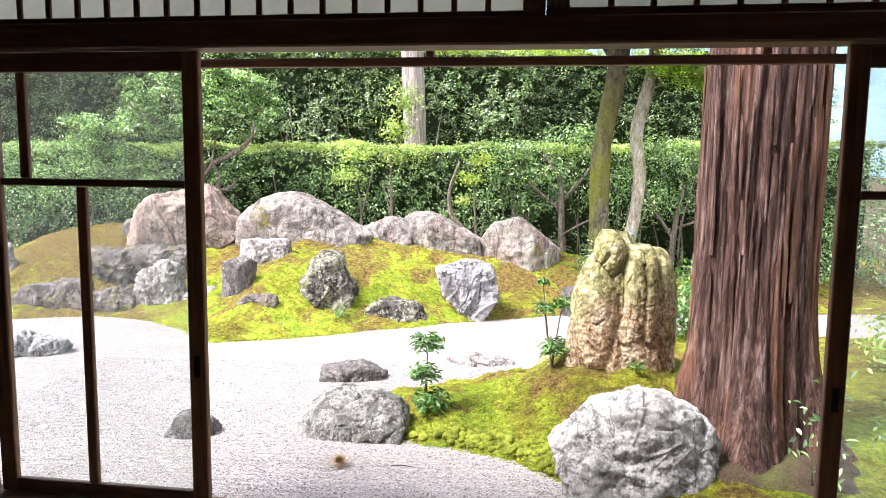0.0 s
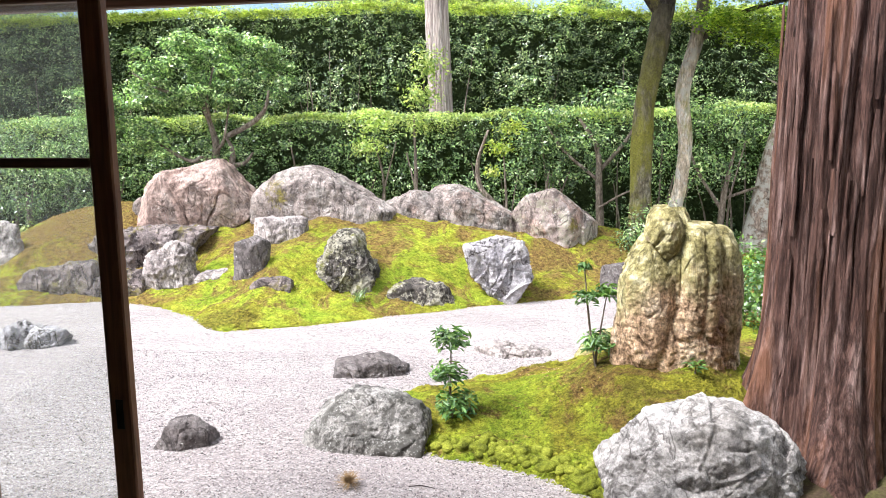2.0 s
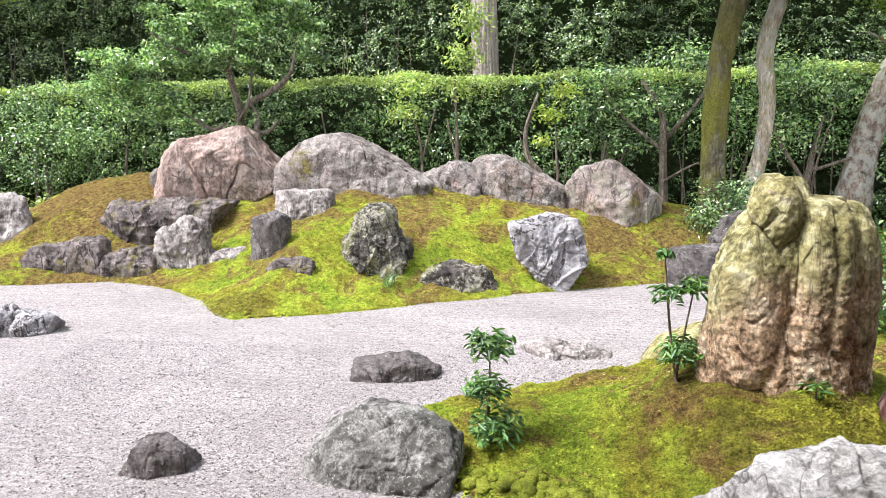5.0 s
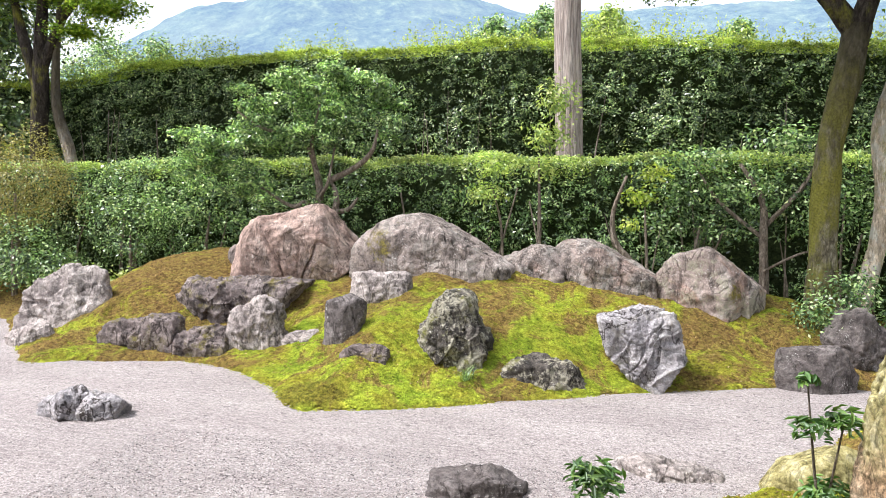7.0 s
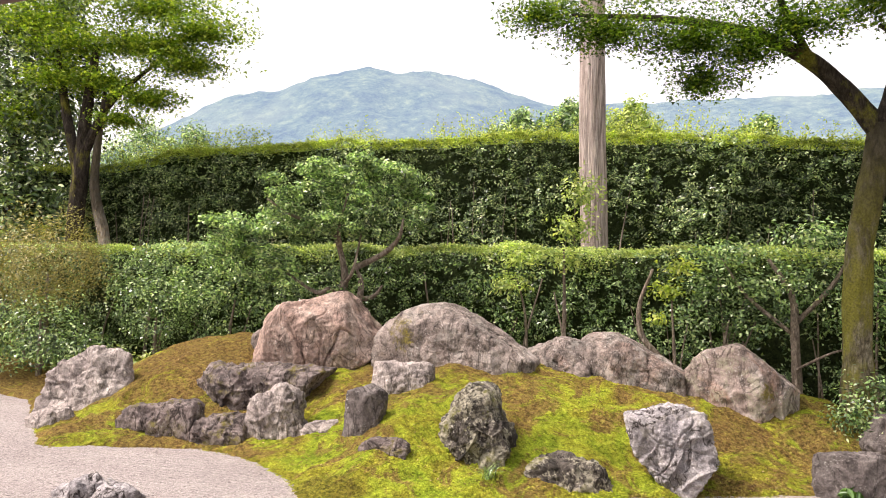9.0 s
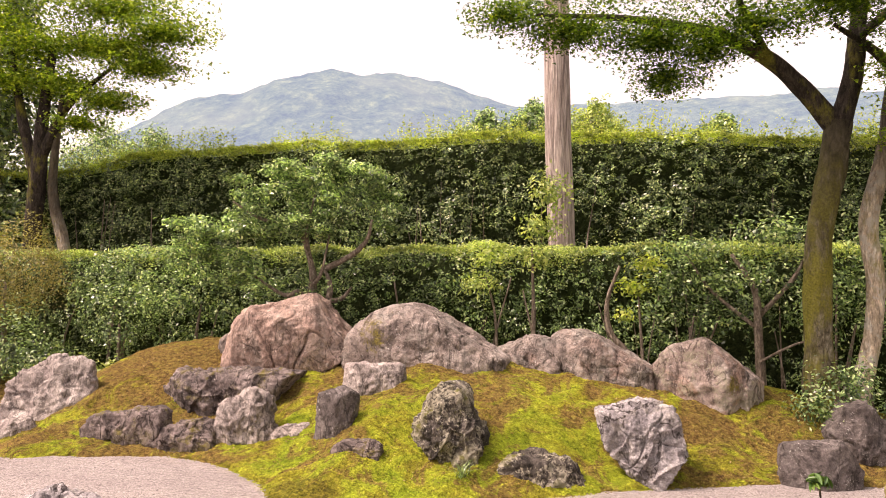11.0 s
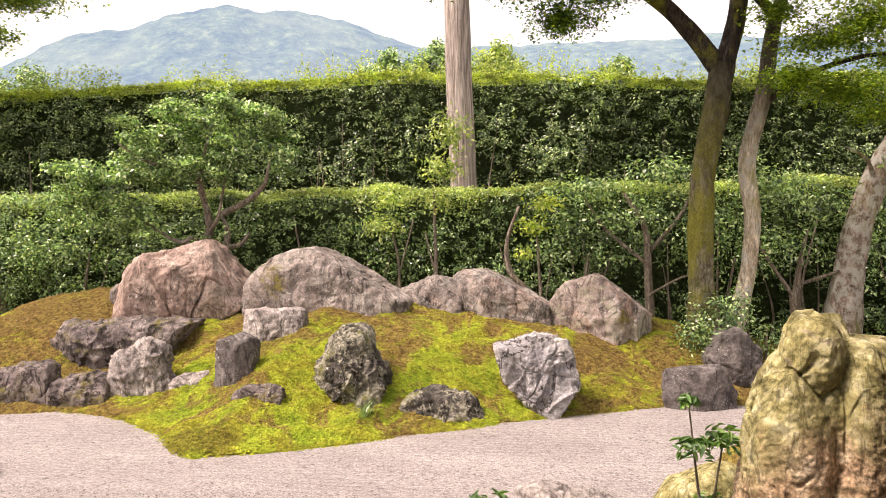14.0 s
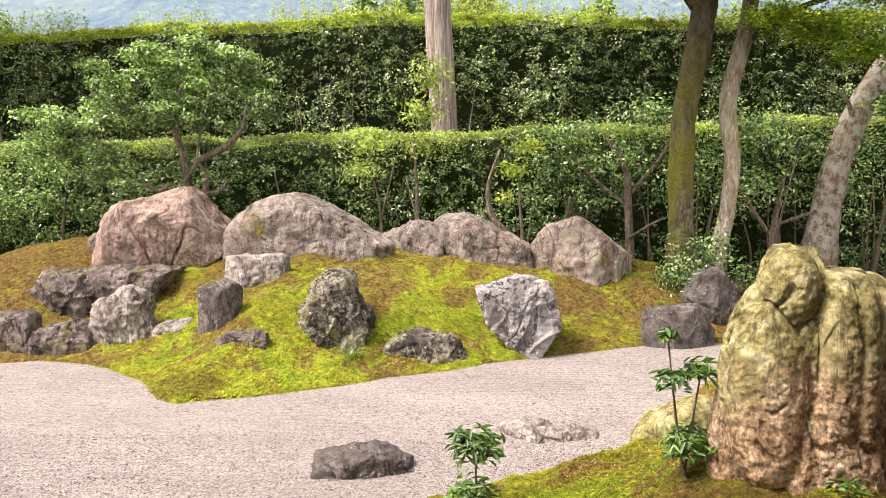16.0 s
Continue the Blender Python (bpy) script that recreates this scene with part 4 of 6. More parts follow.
def standing_stone(at, size, lobes, height, label, seed, rings=190, sides=240):
    """A column of fused bodies (x, y, z, half widths, half height): grooves run where they meet."""
    z = np.linspace(-0.25, height, rings)[:, None] * np.ones((1, sides))
    a = np.linspace(0, 2 * math.pi, sides, endpoint=False)[None, :] * np.ones((rings, 1))
    ax, ay = -0.11 * sstep(0.7, 1.35, z), -0.05 * sstep(0.7, 1.35, z)
    dx, dy = np.cos(a), np.sin(a)
    hits = []
    for k, (cx, cy, cz, rx, ry, rz) in enumerate(lobes):
        zz = z + 0.05 * waves(np.cos(a) * 1.5, np.sin(a) * 1.5 + 0.4 * z, 2.0, seed + k)
        s2 = np.maximum(0, 1 - np.abs((zz - cz) / rz) ** (4.0 if k in (0, 7) else 2.6))
        px, py = (ax - cx) / rx, (ay - cy) / ry
        qx, qy = dx / rx, dy / ry
        A, B, C = qx * qx + qy * qy, px * qx + py * qy, px * px + py * py - s2
        D = B * B - A * C
        hits.append(np.where((D > 0) & (s2 > 0), (-B + np.sqrt(np.maximum(D, 0))) / A, 0.0))
    hits = np.maximum(np.stack(hits), 0)
    R = np.log(np.sum(np.exp(55 * hits), axis=0)) / 55 - math.log(len(lobes)) / 55 * (hits.max(0) < 0.02)
    R = np.maximum(R, 0.0)
    two = np.sort(hits, axis=0)
    seam = np.clip(1 - (two[-1] - two[-2]) / 0.035, 0, 1) * (two[-2] > 0.1)
    off = Vector((seed * 1.3, seed * 0.7, seed))
    verts = []
    for i in range(rings):
        for j in range(sides):
            rr = R[i, j]
            q = Vector((ax[i, j] + dx[i, j] * rr, ay[i, j] + dy[i, j] * rr, z[i, j]))
            g = q + 0.05 * noise.noise_vector(q * 4 + off)
            f = 0.026 * noise.fractal(Vector((g.x * 3.4, g.y * 3.4, g.z * 1.3)) + off, 1.0, 2.1, 4)
            groove = max(0.0, 1 - (abs(noise.noise(Vector((g.x * 4.2, g.y * 4.2, g.z * 1.5)) - off)) + 0.25 * max(0.0, noise.noise(q * 2.5 + off))) / 0.06)
            f += 0.013 * noise.fractal(g * 16 + off, 0.75, 2.1, 4) - 0.045 * groove - 0.05 * seam[i, j] * (0.5 + noise.noise(q * 3))
            rr = max(0.004, rr + f * min(1, rr / 0.12))
            verts.append((size * (ax[i, j] + dx[i, j] * rr), size * (ay[i, j] + dy[i, j] * rr), size * z[i, j]))
    faces = [(i * sides + j, i * sides + (j + 1) % sides, (i + 1) * sides + (j + 1) % sides, (i + 1) * sides + j) for i in range(rings - 1) for j in range(sides)]
    faces.append(tuple((rings - 1) * sides + j for j in range(sides)))
    add("garden_rock", mesh_from("garden_rock", verts, faces, STAND, True), None, label, "rock", "rocks of the dry garden", at=Matrix.Translation(at))


standing_stone((1.595, 8.10, 0.46), 0.86, [(0.03, 0.0, 0.05, 0.62, 0.40, 0.90), (-0.25, -0.11, 0.58, 0.30, 0.30, 0.74), (-0.13, -0.10, 1.39, 0.180, 0.21, 0.29), (0.14, -0.10, 0.74, 0.20, 0.30, 0.80),
                                     (0.02, 0.02, 1.15, 0.17, 0.24, 0.50), (0.40, 0.02, 0.62, 0.25, 0.28, 0.88), (0.27, -0.13, 0.72, 0.13, 0.26, 0.80), (0.05, 0.03, 0.45, 0.545, 0.345, 1.04)], 1.68,
               "tall upright yellow-green and ochre standing stone", 26)

# ---------------------------------------------------------------- the house: a dark room behind glass doors
HOUSE = pose(-0.953, 4.163, 0, 0, 0, -4.2)


def house_box(name, u0, v0, z0, u1, v1, z1, material, label, category, bevel=0.004):
    me = bpy.data.meshes.new(name)
    bm = box_bm(u0, v0, z0, u1, v1, z1, bevel)
    bm.to_mesh(me)
    bm.free()
    me.materials.append(material)
    return add(name, me, None, label, category, kind="structure", at=HOUSE)


# room shell out of view, added to enclose the space behind the doors
house_box("floor", -3.0, -6.0, 0.70, 5.5, -0.09, 0.86, TATAMI, "unseen straw-matted floor, kept pale to bounce light", "floor")
house_box("ceiling", -3.0, -6.0, 3.72, 5.5, 0.10, 3.84, WOOD_H, "dark wooden ceiling of the room", "ceiling")
house_box("wall_south", -3.12, -6.12, 0.0, 5.62, -6.0, 3.84, PLASTER, "unseen pale plaster wall behind the viewer", "wall")
house_box("wall_west", -3.12, -5.997, 0.0, -3.003, 0.06, 3.84, PLASTER, "unseen pale plaster side wall of the room", "wall")
house_box("wall_east", 5.503, -5.997, 0.0, 5.62, 0.06, 3.84, PLASTER, "unseen pale plaster side wall beyond the doors", "wall")
house_box("wall_north_west", -3.0, -0.05, 0.0, -1.10, 0.05, 2.958, PLASTER, "plaster wall beside the glass doors", "wall")
house_box("wall_north_east", 3.72, -0.05, 0.0, 5.5, 0.05, 2.958, PLASTER, "plaster wall beside the glass doors", "wall")
house_box("wall_north_top", -3.0, -0.04, 3.56, 5.5, 0.04, 3.718, PLASTER, "plaster strip above the paper transom", "wall")
house_box("foundation", -3.0, -0.04, 0.0, 5.5, 0.04, 0.845, PLASTER, "low wall under the door sill", "wall")
house_box("door_sill", -1.10, -0.085, 0.85, 3.72, 0.085, 0.925, WOOD_H, "dark grooved wooden door sill", "sill")
house_box("lintel_beam", -3.0, -0.07, 2.962, 5.5, 0.075, 3.072, WOOD_H, "dark reddish wooden lintel beam above the doors", "beam", 0.008)
# eaves stay out of view; added over the rail to close off sky light
house_box("eaves", -3.2, 0.06, 3.86, 5.7, 1.25, 3.95, ROOF, "unseen eaves boards added above the hanging rail", "roof")


def glass_door(name, u0, u1, v, muntin_top, muntin_low, pull_at, label):
    door = empty(name, HOUSE @ Matrix.Translation((u0, v, 0.93)), label, "glass door", "sliding glass doors", "structure")
    w, h = u1 - u0, 2.028
    near = part("stile", box_bm(0, -0.018, 0, 0.078, 0.018, h, 0.005), WOOD_V, door)
    far = part("stile", box_bm(w - 0.078, -0.018, 0, w, 0.018, h, 0.005), WOOD_V, door)
    part("top_rail", box_bm(0.079, -0.016, h - 0.085, w - 0.079, 0.016, h), WOOD_H, door)
    part("bottom_rail", box_bm(0.079, -0.016, 0, w - 0.079, 0.016, 0.062), WOOD_H, door)
    part("middle_rail", box_bm(0.079, -0.014, 1.445, w - 0.079, 0.014, 1.478), WOOD_H, door)
    part("muntin", box_bm(muntin_top - 0.022, -0.013, 1.479, muntin_top + 0.022, 0.013, h - 0.086), WOOD_V, door)
    part("muntin", box_bm(muntin_low - 0.024, -0.013, 0.063, muntin_low + 0.024, 0.013, 1.444), WOOD_V, door)
    for x0, x1, z0, z1 in ((0.079, muntin_top - 0.022, 1.479, h - 0.086), (muntin_top + 0.022, w - 0.079, 1.479, h - 0.086),
                           (0.079, muntin_low - 0.024, 0.063, 1.444), (muntin_low + 0.024, w - 0.079, 0.063, 1.444)):
        pane = part("pane", box_bm(x0, -0.002, z0, x1, 0.002, z1, 0), GLASS, door, "clear old window glass")
        pane.visible_shadow = False
    bm = box_bm(pull_at - 0.013, -0.0215, 0.60, pull_at + 0.013, -0.0185, 0.70, 0.001)
    bmesh.ops.bevel(bm, geom=[e for e in bm.edges if e.calc_length() > 0.05], offset=0.006, segments=2, affect="EDGES")
    part("pull", bm, IRON, near if pull_at < w / 2 else far, "dark recessed finger pull")
    return door


glass_door("door_1", -1.04, 0.0, 0.0, 0.20, 0.47, 1.0, "dark wooden sliding glass door slid half open")
glass_door("door_2", 2.60, 3.66, 0.0, 0.75, 0.52, 0.04, "dark wooden sliding glass door at the opening's far side")


def transom(u0, u1, v, gap, label):
    t = empty("transom", HOUSE @ Matrix.Translation((u0, v, 3.075)), label, "shoji transom", "paper transoms", "structure")
    w, h = u1 - u0, 0.48
    part("frame_rail", box_bm(0, -0.015, 0, w, 0.015, 0.032), WOOD_H, t)
    part("frame_rail", box_bm(0, -0.015, h - 0.032, w, 0.015, h), WOOD_H, t)
    part("frame_stile", box_bm(0, -0.015, 0.033, 0.09, 0.015, h - 0.033), WOOD_V, t)
    part("frame_stile", box_bm(w - 0.09, -0.015, 0.033, w, 0.015, h - 0.033), WOOD_V, t)
    part("paper", box_bm(0.09, 0.004, 0.033, w - 0.09, 0.006, h - 0.033, 0), PAPER, t, "white translucent paper")
    x = 0.09 + gap
    while x < w - 0.11:
        part("bar", box_bm(x - 0.012, -0.012, 0.033, x + 0.012, 0.003, h - 0.033, 0.002), WOOD_V, t)
        x += gap
    return t


transom(-3.0, 1.46, 0.02, 0.138, "shoji transom of white paper behind thin dark bars")
transom(1.462, 5.5, -0.02, 0.160, "shoji transom of white paper behind thin dark bars")

rail = empty("eaves_rail", HOUSE @ Matrix.Translation((0, 0.75, 2.992)), "thin dark wooden rail hung under the eaves", "rail", "", "structure")
part("rail_bar", box_bm(-3.0, -0.022, 0, 5.5, 0.022, 0.045), WOOD_H, rail)
for u in (-0.75, 0.88, 2.52, 4.16):
    part("hanger", box_bm(u - 0.022, -0.02, 0.046, u + 0.022, 0.02, 0.84), WOOD_V, rail)

# ---------------------------------------------------------------- trunks and leaves


def spline(points, n):
    P = [Vector(p) for p in points]
    P = [2 * P[0] - P[1]] + P + [2 * P[-1] - P[-2]]
    out = []
    for k in range(n):
        s = k / (n - 1) * (len(P) - 3)
        i = min(int(s), len(P) - 4)
        t = s - i
        a, b, c, d = P[i:i + 4]
        out.append(0.5 * ((2 * b) + (c - a) * t + (2 * a - 5 * b + 4 * c - d) * t * t + (3 * b - a - 3 * c + d) * t ** 3))
    return out


def tube_arrays(points, radii, sides=16, rings=24, ridge=0.06, freq=3.0, flare=0.0, seed=0, along=1.2, roots=5, root_h=0.42):
    C = spline(points, rings)
    verts, faces = [], []
    off = Vector((seed * 2.3, seed * 1.1, seed * 0.7))
    ref = Vector((1, 0, 0))
    for i, c in enumerate(C):
        s = i / (rings - 1)
        r = float(np.interp(s, np.linspace(0, 1, len(radii)), radii))
        t = (C[min(i + 1, rings - 1)] - C[max(i - 1, 0)]).normalized()
        ref = (ref - ref.dot(t) * t).normalized()
        b = t.cross(ref)
        for j in range(sides):
            a = 6.28318 * j / sides
            q = Vector((math.cos(a) * freq, math.sin(a) * freq, c.z * along))
            f = 1 + ridge * (noise.fractal(q + off, 0.7, 2.2, 4) - 0.6 * max(0, 0.2 - abs(noise.noise(q * 1.4 + off))) / 0.2)
            f += flare * math.exp(-max(0.0, c.z - C[0].z - 0.25 * (root_h > 0.5)) / root_h) * (0.35 + 0.9 * (0.5 + 0.5 * math.cos(roots * a + seed + 0.5 * math.sin(2 * a))) ** 2)
            verts.append(c + (ref * math.cos(a) + b * math.sin(a)) * (r * f))
    for i in range(rings - 1):
        for j in range(sides):
            k = (j + 1) % sides
            faces.append((i * sides + j, i * sides + k, (i + 1) * sides + k, (i + 1) * sides + j))
    faces.append(tuple((rings - 1) * sides + j for j in range(sides)))
    return verts, faces


def trunk(name, points, radii, material, parent, label="", **kw):
    v, f = tube_arrays(points, radii, **kw)
    return add(name, mesh_from(name, v, f, material, True), parent, label)


OVAL = np.array([(-0.5, 0, 0), (-0.12, 0.5, 0.12), (0.25, 0.42, 0.10), (0.55, 0, -0.06), (0.25, -0.42, 0.10), (-0.12, -0.5, 0.12)])
OVAL_FACES = np.array([(0, 3, 2, 1), (0, 5, 4, 3)])
BLADE = np.array([(-0.5, 0, 0), (0.02, 0.5, 0.14), (0.55, 0, -0.05), (0.02, -0.5, 0.14)])
BLADE_FACES = np.array([(0, 3, 2, 1)])
STAR = np.array([((1.08 if k % 2 == 0 else 0.42) * 0.5 * math.cos(k * 1.0472), (1.08 if k % 2 == 0 else 0.42) * 0.5 * math.sin(k * 1.0472), -0.06 if k % 2 == 0 else 0.03) for k in range(6)])
STAR_FACES = np.array([tuple(range(6))])


def leaves(name, pos, normal, length, width, mat, parent, seed, shape="oval", wild=0.6, label="", drop=None):
    """Single leaves at the given places, turned roughly along the given normals."""
    r = np.random.RandomState(seed)
    n = len(pos)
    N = normal + wild * r.randn(n, 3)
    N /= np.linalg.norm(N, axis=1, keepdims=True) + 1e-9
    T = r.randn(n, 3)
    if drop is not None:
        T[:, 2] -= drop
    T -= (T * N).sum(1, keepdims=True) * N
    T /= np.linalg.norm(T, axis=1, keepdims=True) + 1e-9
    B = np.cross(N, T)
    L = length * r.uniform(0.65, 1.3, n)
    base, fc = {"oval": (OVAL, OVAL_FACES), "blade": (BLADE, BLADE_FACES), "star": (STAR, STAR_FACES)}[shape]
    wd = 1.0 if shape == "star" else width
    V = pos[:, None, :] + L[:, None, None] * (base[None, :, 0:1] * T[:, None, :] + wd * base[None, :, 1:2] * B[:, None, :] + base[None, :, 2:3] * N[:, None, :])
    F = fc[None] + (np.arange(n) * len(base))[:, None, None]
    ob = add(name, fast_mesh(name, V.reshape(-1, 3), F.reshape(-1, fc.shape[1]), mat), parent, label)
    return ob


def pad_points(pads, seed, shell=0.55, dense=1.0):
    """Points in flattened clumps, denser towards their outer and upper skin, with uneven outlines."""
    r = np.random.RandomState(seed)
    P, N = [], []
    for cx, cy, cz, rx, ry, rz, n in pads:
        n = int(n * dense)
        d = r.randn(n, 3)
        d /= np.linalg.norm(d, axis=1, keepdims=True)
        lump = 1 + 0.34 * waves(d[:, 0] * 3 + cx, d[:, 1] * 3 + d[:, 2] * 2 + cy, 2.0, int(abs(cx * 7 + cz * 3)) + 1)
        k = (shell + (1 - shell) * r.rand(n)) * lump
        p = d * k[:, None]
        P.append(np.array((cx, cy, cz)) + p * np.array((rx, ry, rz)) + (0.04 + 0.05 * rz) * r.randn(n, 3))
        m = d / np.array((rx, ry, rz))
        N.append(m / np.linalg.norm(m, axis=1, keepdims=True) + np.array((0, 0, 0.5)))
    return np.concatenate(P), np.concatenate(N)


# ---------------------------------------------------------------- the great cedar by the house
cedar = empty("cedar_tree", Matrix.Translation((2.60, 7.36, 0.05)), "massive cedar with shaggy red-brown fibrous bark in the moss", "tree")
v, f = tube_arrays([(0.02, 0, -0.35), (0, 0, 1.0), (0.0, 0, 2.5), (0.06, 0, 5), (0.08, 0, 10), (0.1, 0, 15)], [0.50, 0.485, 0.475, 0.455, 0.40, 0.3], sides=180, rings=180, ridge=0.13, freq=4.2, flare=1.0, seed=5, along=0.16, roots=6, root_h=0.55)
bole = add("trunk", mesh_from("trunk", v, f, CEDAR, True), cedar)
rs = np.random.RandomState(77)
for k in range(110):
    a, z0, ln = rs.uniform(2.6, 6.8), rs.uniform(0.55, 3.0), rs.uniform(0.35, 1.3)
    lean = rs.uniform(-0.05, 0.05)
    wide, thick = rs.uniform(0.010, 0.028), rs.uniform(0.002, 0.005)
    V, F = [], []
    for i in range(8):
        u = i / 7
        z = z0 + u * ln
        rr = 0.478 + 0.30 * math.exp(-max(0.0, z) / 0.42) * (0.5 + 0.5 * math.sin(6 * a)) * 0.5 + 0.012
        w = wide * (0.25 + math.sin(3.1 * min(1, u + 0.05)) ** 0.5) * (1 + 0.3 * rs.uniform(-1, 1))
        for j, (da, dr) in enumerate(((-1, -0.01), (-0.6, thick), (0.1, thick * 1.5), (0.7, thick), (1, -0.01))):
            b = a + lean * u + da * w / rr
            V.append(((rr + dr) * math.cos(b), (rr + dr) * math.sin(b), z))
    for i in range(7):
        for j in range(4):
            F.append((i * 5 + j, i * 5 + j + 1, i * 5 + j + 6, i * 5 + j + 5))
    add("bark_strip", mesh_from("bark_strip", V, F, CEDAR, True), bole)
P, N = pad_points([(0.1, 0, 15.0, 2.2, 2.2, 1.6, 5000), (0.2, 0.3, 17.0, 1.5, 1.5, 1.8, 3500)], 4)
leaves("crown", P, N, 0.16, 0.4, TALL_LEAF, cedar, 5)

# ---------------------------------------------------------------- bare trunk behind the low hedge
pole = empty("cedar_tree", Matrix.Translation((-1.50, 18.4, 0.2)), "straight tall cedar trunk with pale peeling bark behind the hedge", "tree")
trunk("trunk", [(0.05, 0, 0), (0.02, 0, 3), (-0.07, 0, 6), (-0.1, 0, 10), (-0.1, 0, 14)], [0.32, 0.275, 0.255, 0.23, 0.18], POLE_BARK, pole, sides=64, rings=80, ridge=0.08, freq=4, flare=0.15, seed=9, along=0.2)
P, N = pad_points([(-0.1, 0, 14.2, 1.6, 1.6, 1.6, 3000)], 6)
leaves("crown", P, N, 0.16, 0.4, TALL_LEAF, pole, 7)


# ---------------------------------------------------------------- maples and other trees
def tree(name, at, label, stems, pads, leaf, size, shape="star", seed=1, wild=0.5, flat=1.0, shell=0.15, dense=1.05):
    t = empty(name, Matrix.Translation(at), label, "tree")
    bole = None
    for k, (nm, pts, radii, mat) in enumerate(stems):
        ob = trunk(nm, pts, radii, mat, bole if nm == "branch" else t, sides=28 if radii[0] > 0.1 else 10, rings=40 if radii[0] > 0.1 else 16, ridge=0.10, freq=1.8, flare=0.25 if k == 0 else 0.0, seed=seed + k, along=1.4)
        bole = bole or ob
    if pads:
        P, N = pad_points(pads, seed, shell, dense)
        N = N * (1 - flat) + flat * np.array((0, 0, 1.0))
        leaves("crown", P, N, size, 0.5, leaf, t, seed + 3, shape, wild)
    return t


tree("maple_tree", (2.50, 15.0, 0.35), "mossy maple trunk forking beneath dark spreading foliage",
     [("trunk", [(0.0, 0, 0), (-0.06, 0, 1.2), (-0.04, 0, 2.6), (0.14, 0, 3.7), (0.22, 0, 4.3)], [0.235, 0.19, 0.175, 0.185, 0.18], MOSSY_BARK),
      ("branch", [(0.2, 0, 4.2), (-0.25, -0.1, 4.75), (-0.75, -0.25, 5.2), (-1.5, -0.6, 5.5), (-2.6, -1.0, 5.65), (-3.9, -1.2, 5.75)], [0.15, 0.13, 0.11, 0.085, 0.05, 0.02], DARK_BARK),
      ("branch", [(0.22, 0, 4.2), (0.42, 0, 5.0), (0.55, 0.1, 6.0), (0.9, 0.1, 7.4)], [0.16, 0.13, 0.10, 0.05], DARK_BARK),
      ("branch", [(0.5, 0, 5.5), (1.4, -0.2, 6.2), (2.6, -0.4, 6.5)], [0.07, 0.05, 0.02], DARK_BARK),
      ("branch", [(-0.75, -0.25, 5.25), (-1.2, -0.8, 5.9), (-1.5, -1.6, 6.5)], [0.06, 0.04, 0.015], DARK_BARK)],
     [(-3.4, -1.0, 5.55, 1.0, 0.7, 0.28, 2400), (-2.3, -1.0, 5.35, 0.9, 0.7, 0.33, 2600), (-2.15, -1.0, 4.78, 0.55, 0.45, 0.28, 1300), (-1.6, -1.0, 5.15, 0.6, 0.5, 0.28, 1300), (-1.0, -0.9, 5.5, 0.9, 0.7, 0.26, 1800),
      (-4.35, -1.0, 5.85, 0.8, 0.6, 0.25, 1500), (0.1, -0.8, 5.75, 1.0, 0.8, 0.3, 2200), (1.1, -0.8, 5.35, 0.8, 0.7, 0.3, 1700), (-1.0, -0.6, 6.3, 2.5, 1.1, 0.4, 4500), (1.6, -0.6, 6.3, 1.6, 1.0, 0.4, 3000), (-3.2, -0.6, 6.5, 1.8, 1.0, 0.4, 3500)],
     MAPLE_LEAF, 0.058, seed=11, dense=1.8)
tree("maple_tree", (3.0, 15.1, 0.35), "slender maple with a pale stripped lower trunk",
     [("trunk", [(-0.15, 0, 0), (0.12, 0, 1.1), (0.2, 0, 2.0), (0.12, 0, 2.9), (0.35, 0, 3.9), (0.5, 0, 5.0), (0.95, 0, 6.2)], [0.15, 0.115, 0.12, 0.13, 0.12, 0.10, 0.06], PALE_BARK),
      ("branch", [(0.3, 0, 3.7), (0.9, -0.2, 4.1), (1.7, -0.4, 4.3), (2.6, -0.5, 4.2)], [0.06, 0.045, 0.03, 0.012], DARK_BARK),
      ("branch", [(0.5, 0, 5.0), (0.1, -0.2, 5.3), (-0.4, -0.4, 5.6)], [0.08, 0.06, 0.03], DARK_BARK)],
     [(0.55, -0.6, 4.0, 0.6, 0.5, 0.2, 1100), (1.2, -0.6, 3.8, 0.8, 0.6, 0.24, 1800), (1.85, -0.5, 3.5, 0.7, 0.6, 0.22, 1300), (1.0, -0.5, 4.5, 0.9, 0.7, 0.25, 1800), (2.2, -0.3, 4.3, 1.0, 0.8, 0.3, 1800), (2.0, -0.2, 5.2, 1.2, 0.9, 0.3, 1900), (0.35, -0.6, 4.9, 0.5, 0.4, 0.2, 700), (1.5, -0.7, 4.7, 0.8, 0.6, 0.3, 1800), (1.8, -0.7, 5.4, 0.9, 0.7, 0.3, 2000), (1.2, -0.7, 6.0, 0.9, 0.7, 0.3, 1900)],
     GARDEN_MAPLE, 0.058, seed=31, dense=1.7)
tree("leaning_tree", (4.85, 16.0, 0.25), "leaning old trunk crusted with grey lichen and moss",
     [("trunk", [(-0.05, 0, 0), (0.08, 0, 1.2), (0.22, 0, 2.0), (0.55, 0, 2.9), (1.1, 0.1, 3.8), (1.9, 0.2, 4.9)], [0.31, 0.23, 0.21, 0.2, 0.18, 0.13], LICHEN_BARK),
      ("branch", [(0.45, 0, 2.6), (0.2, -0.3, 3.0), (-0.2, -0.5, 3.2)], [0.05, 0.03, 0.01], LICHEN_BARK)],
     [(2.2, 0.2, 5.4, 1.2, 1.0, 0.5, 2200), (0.7, -0.5, 2.9, 0.4, 0.35, 0.2, 250)], SHRUB_LEAF, 0.09, "oval", 51)
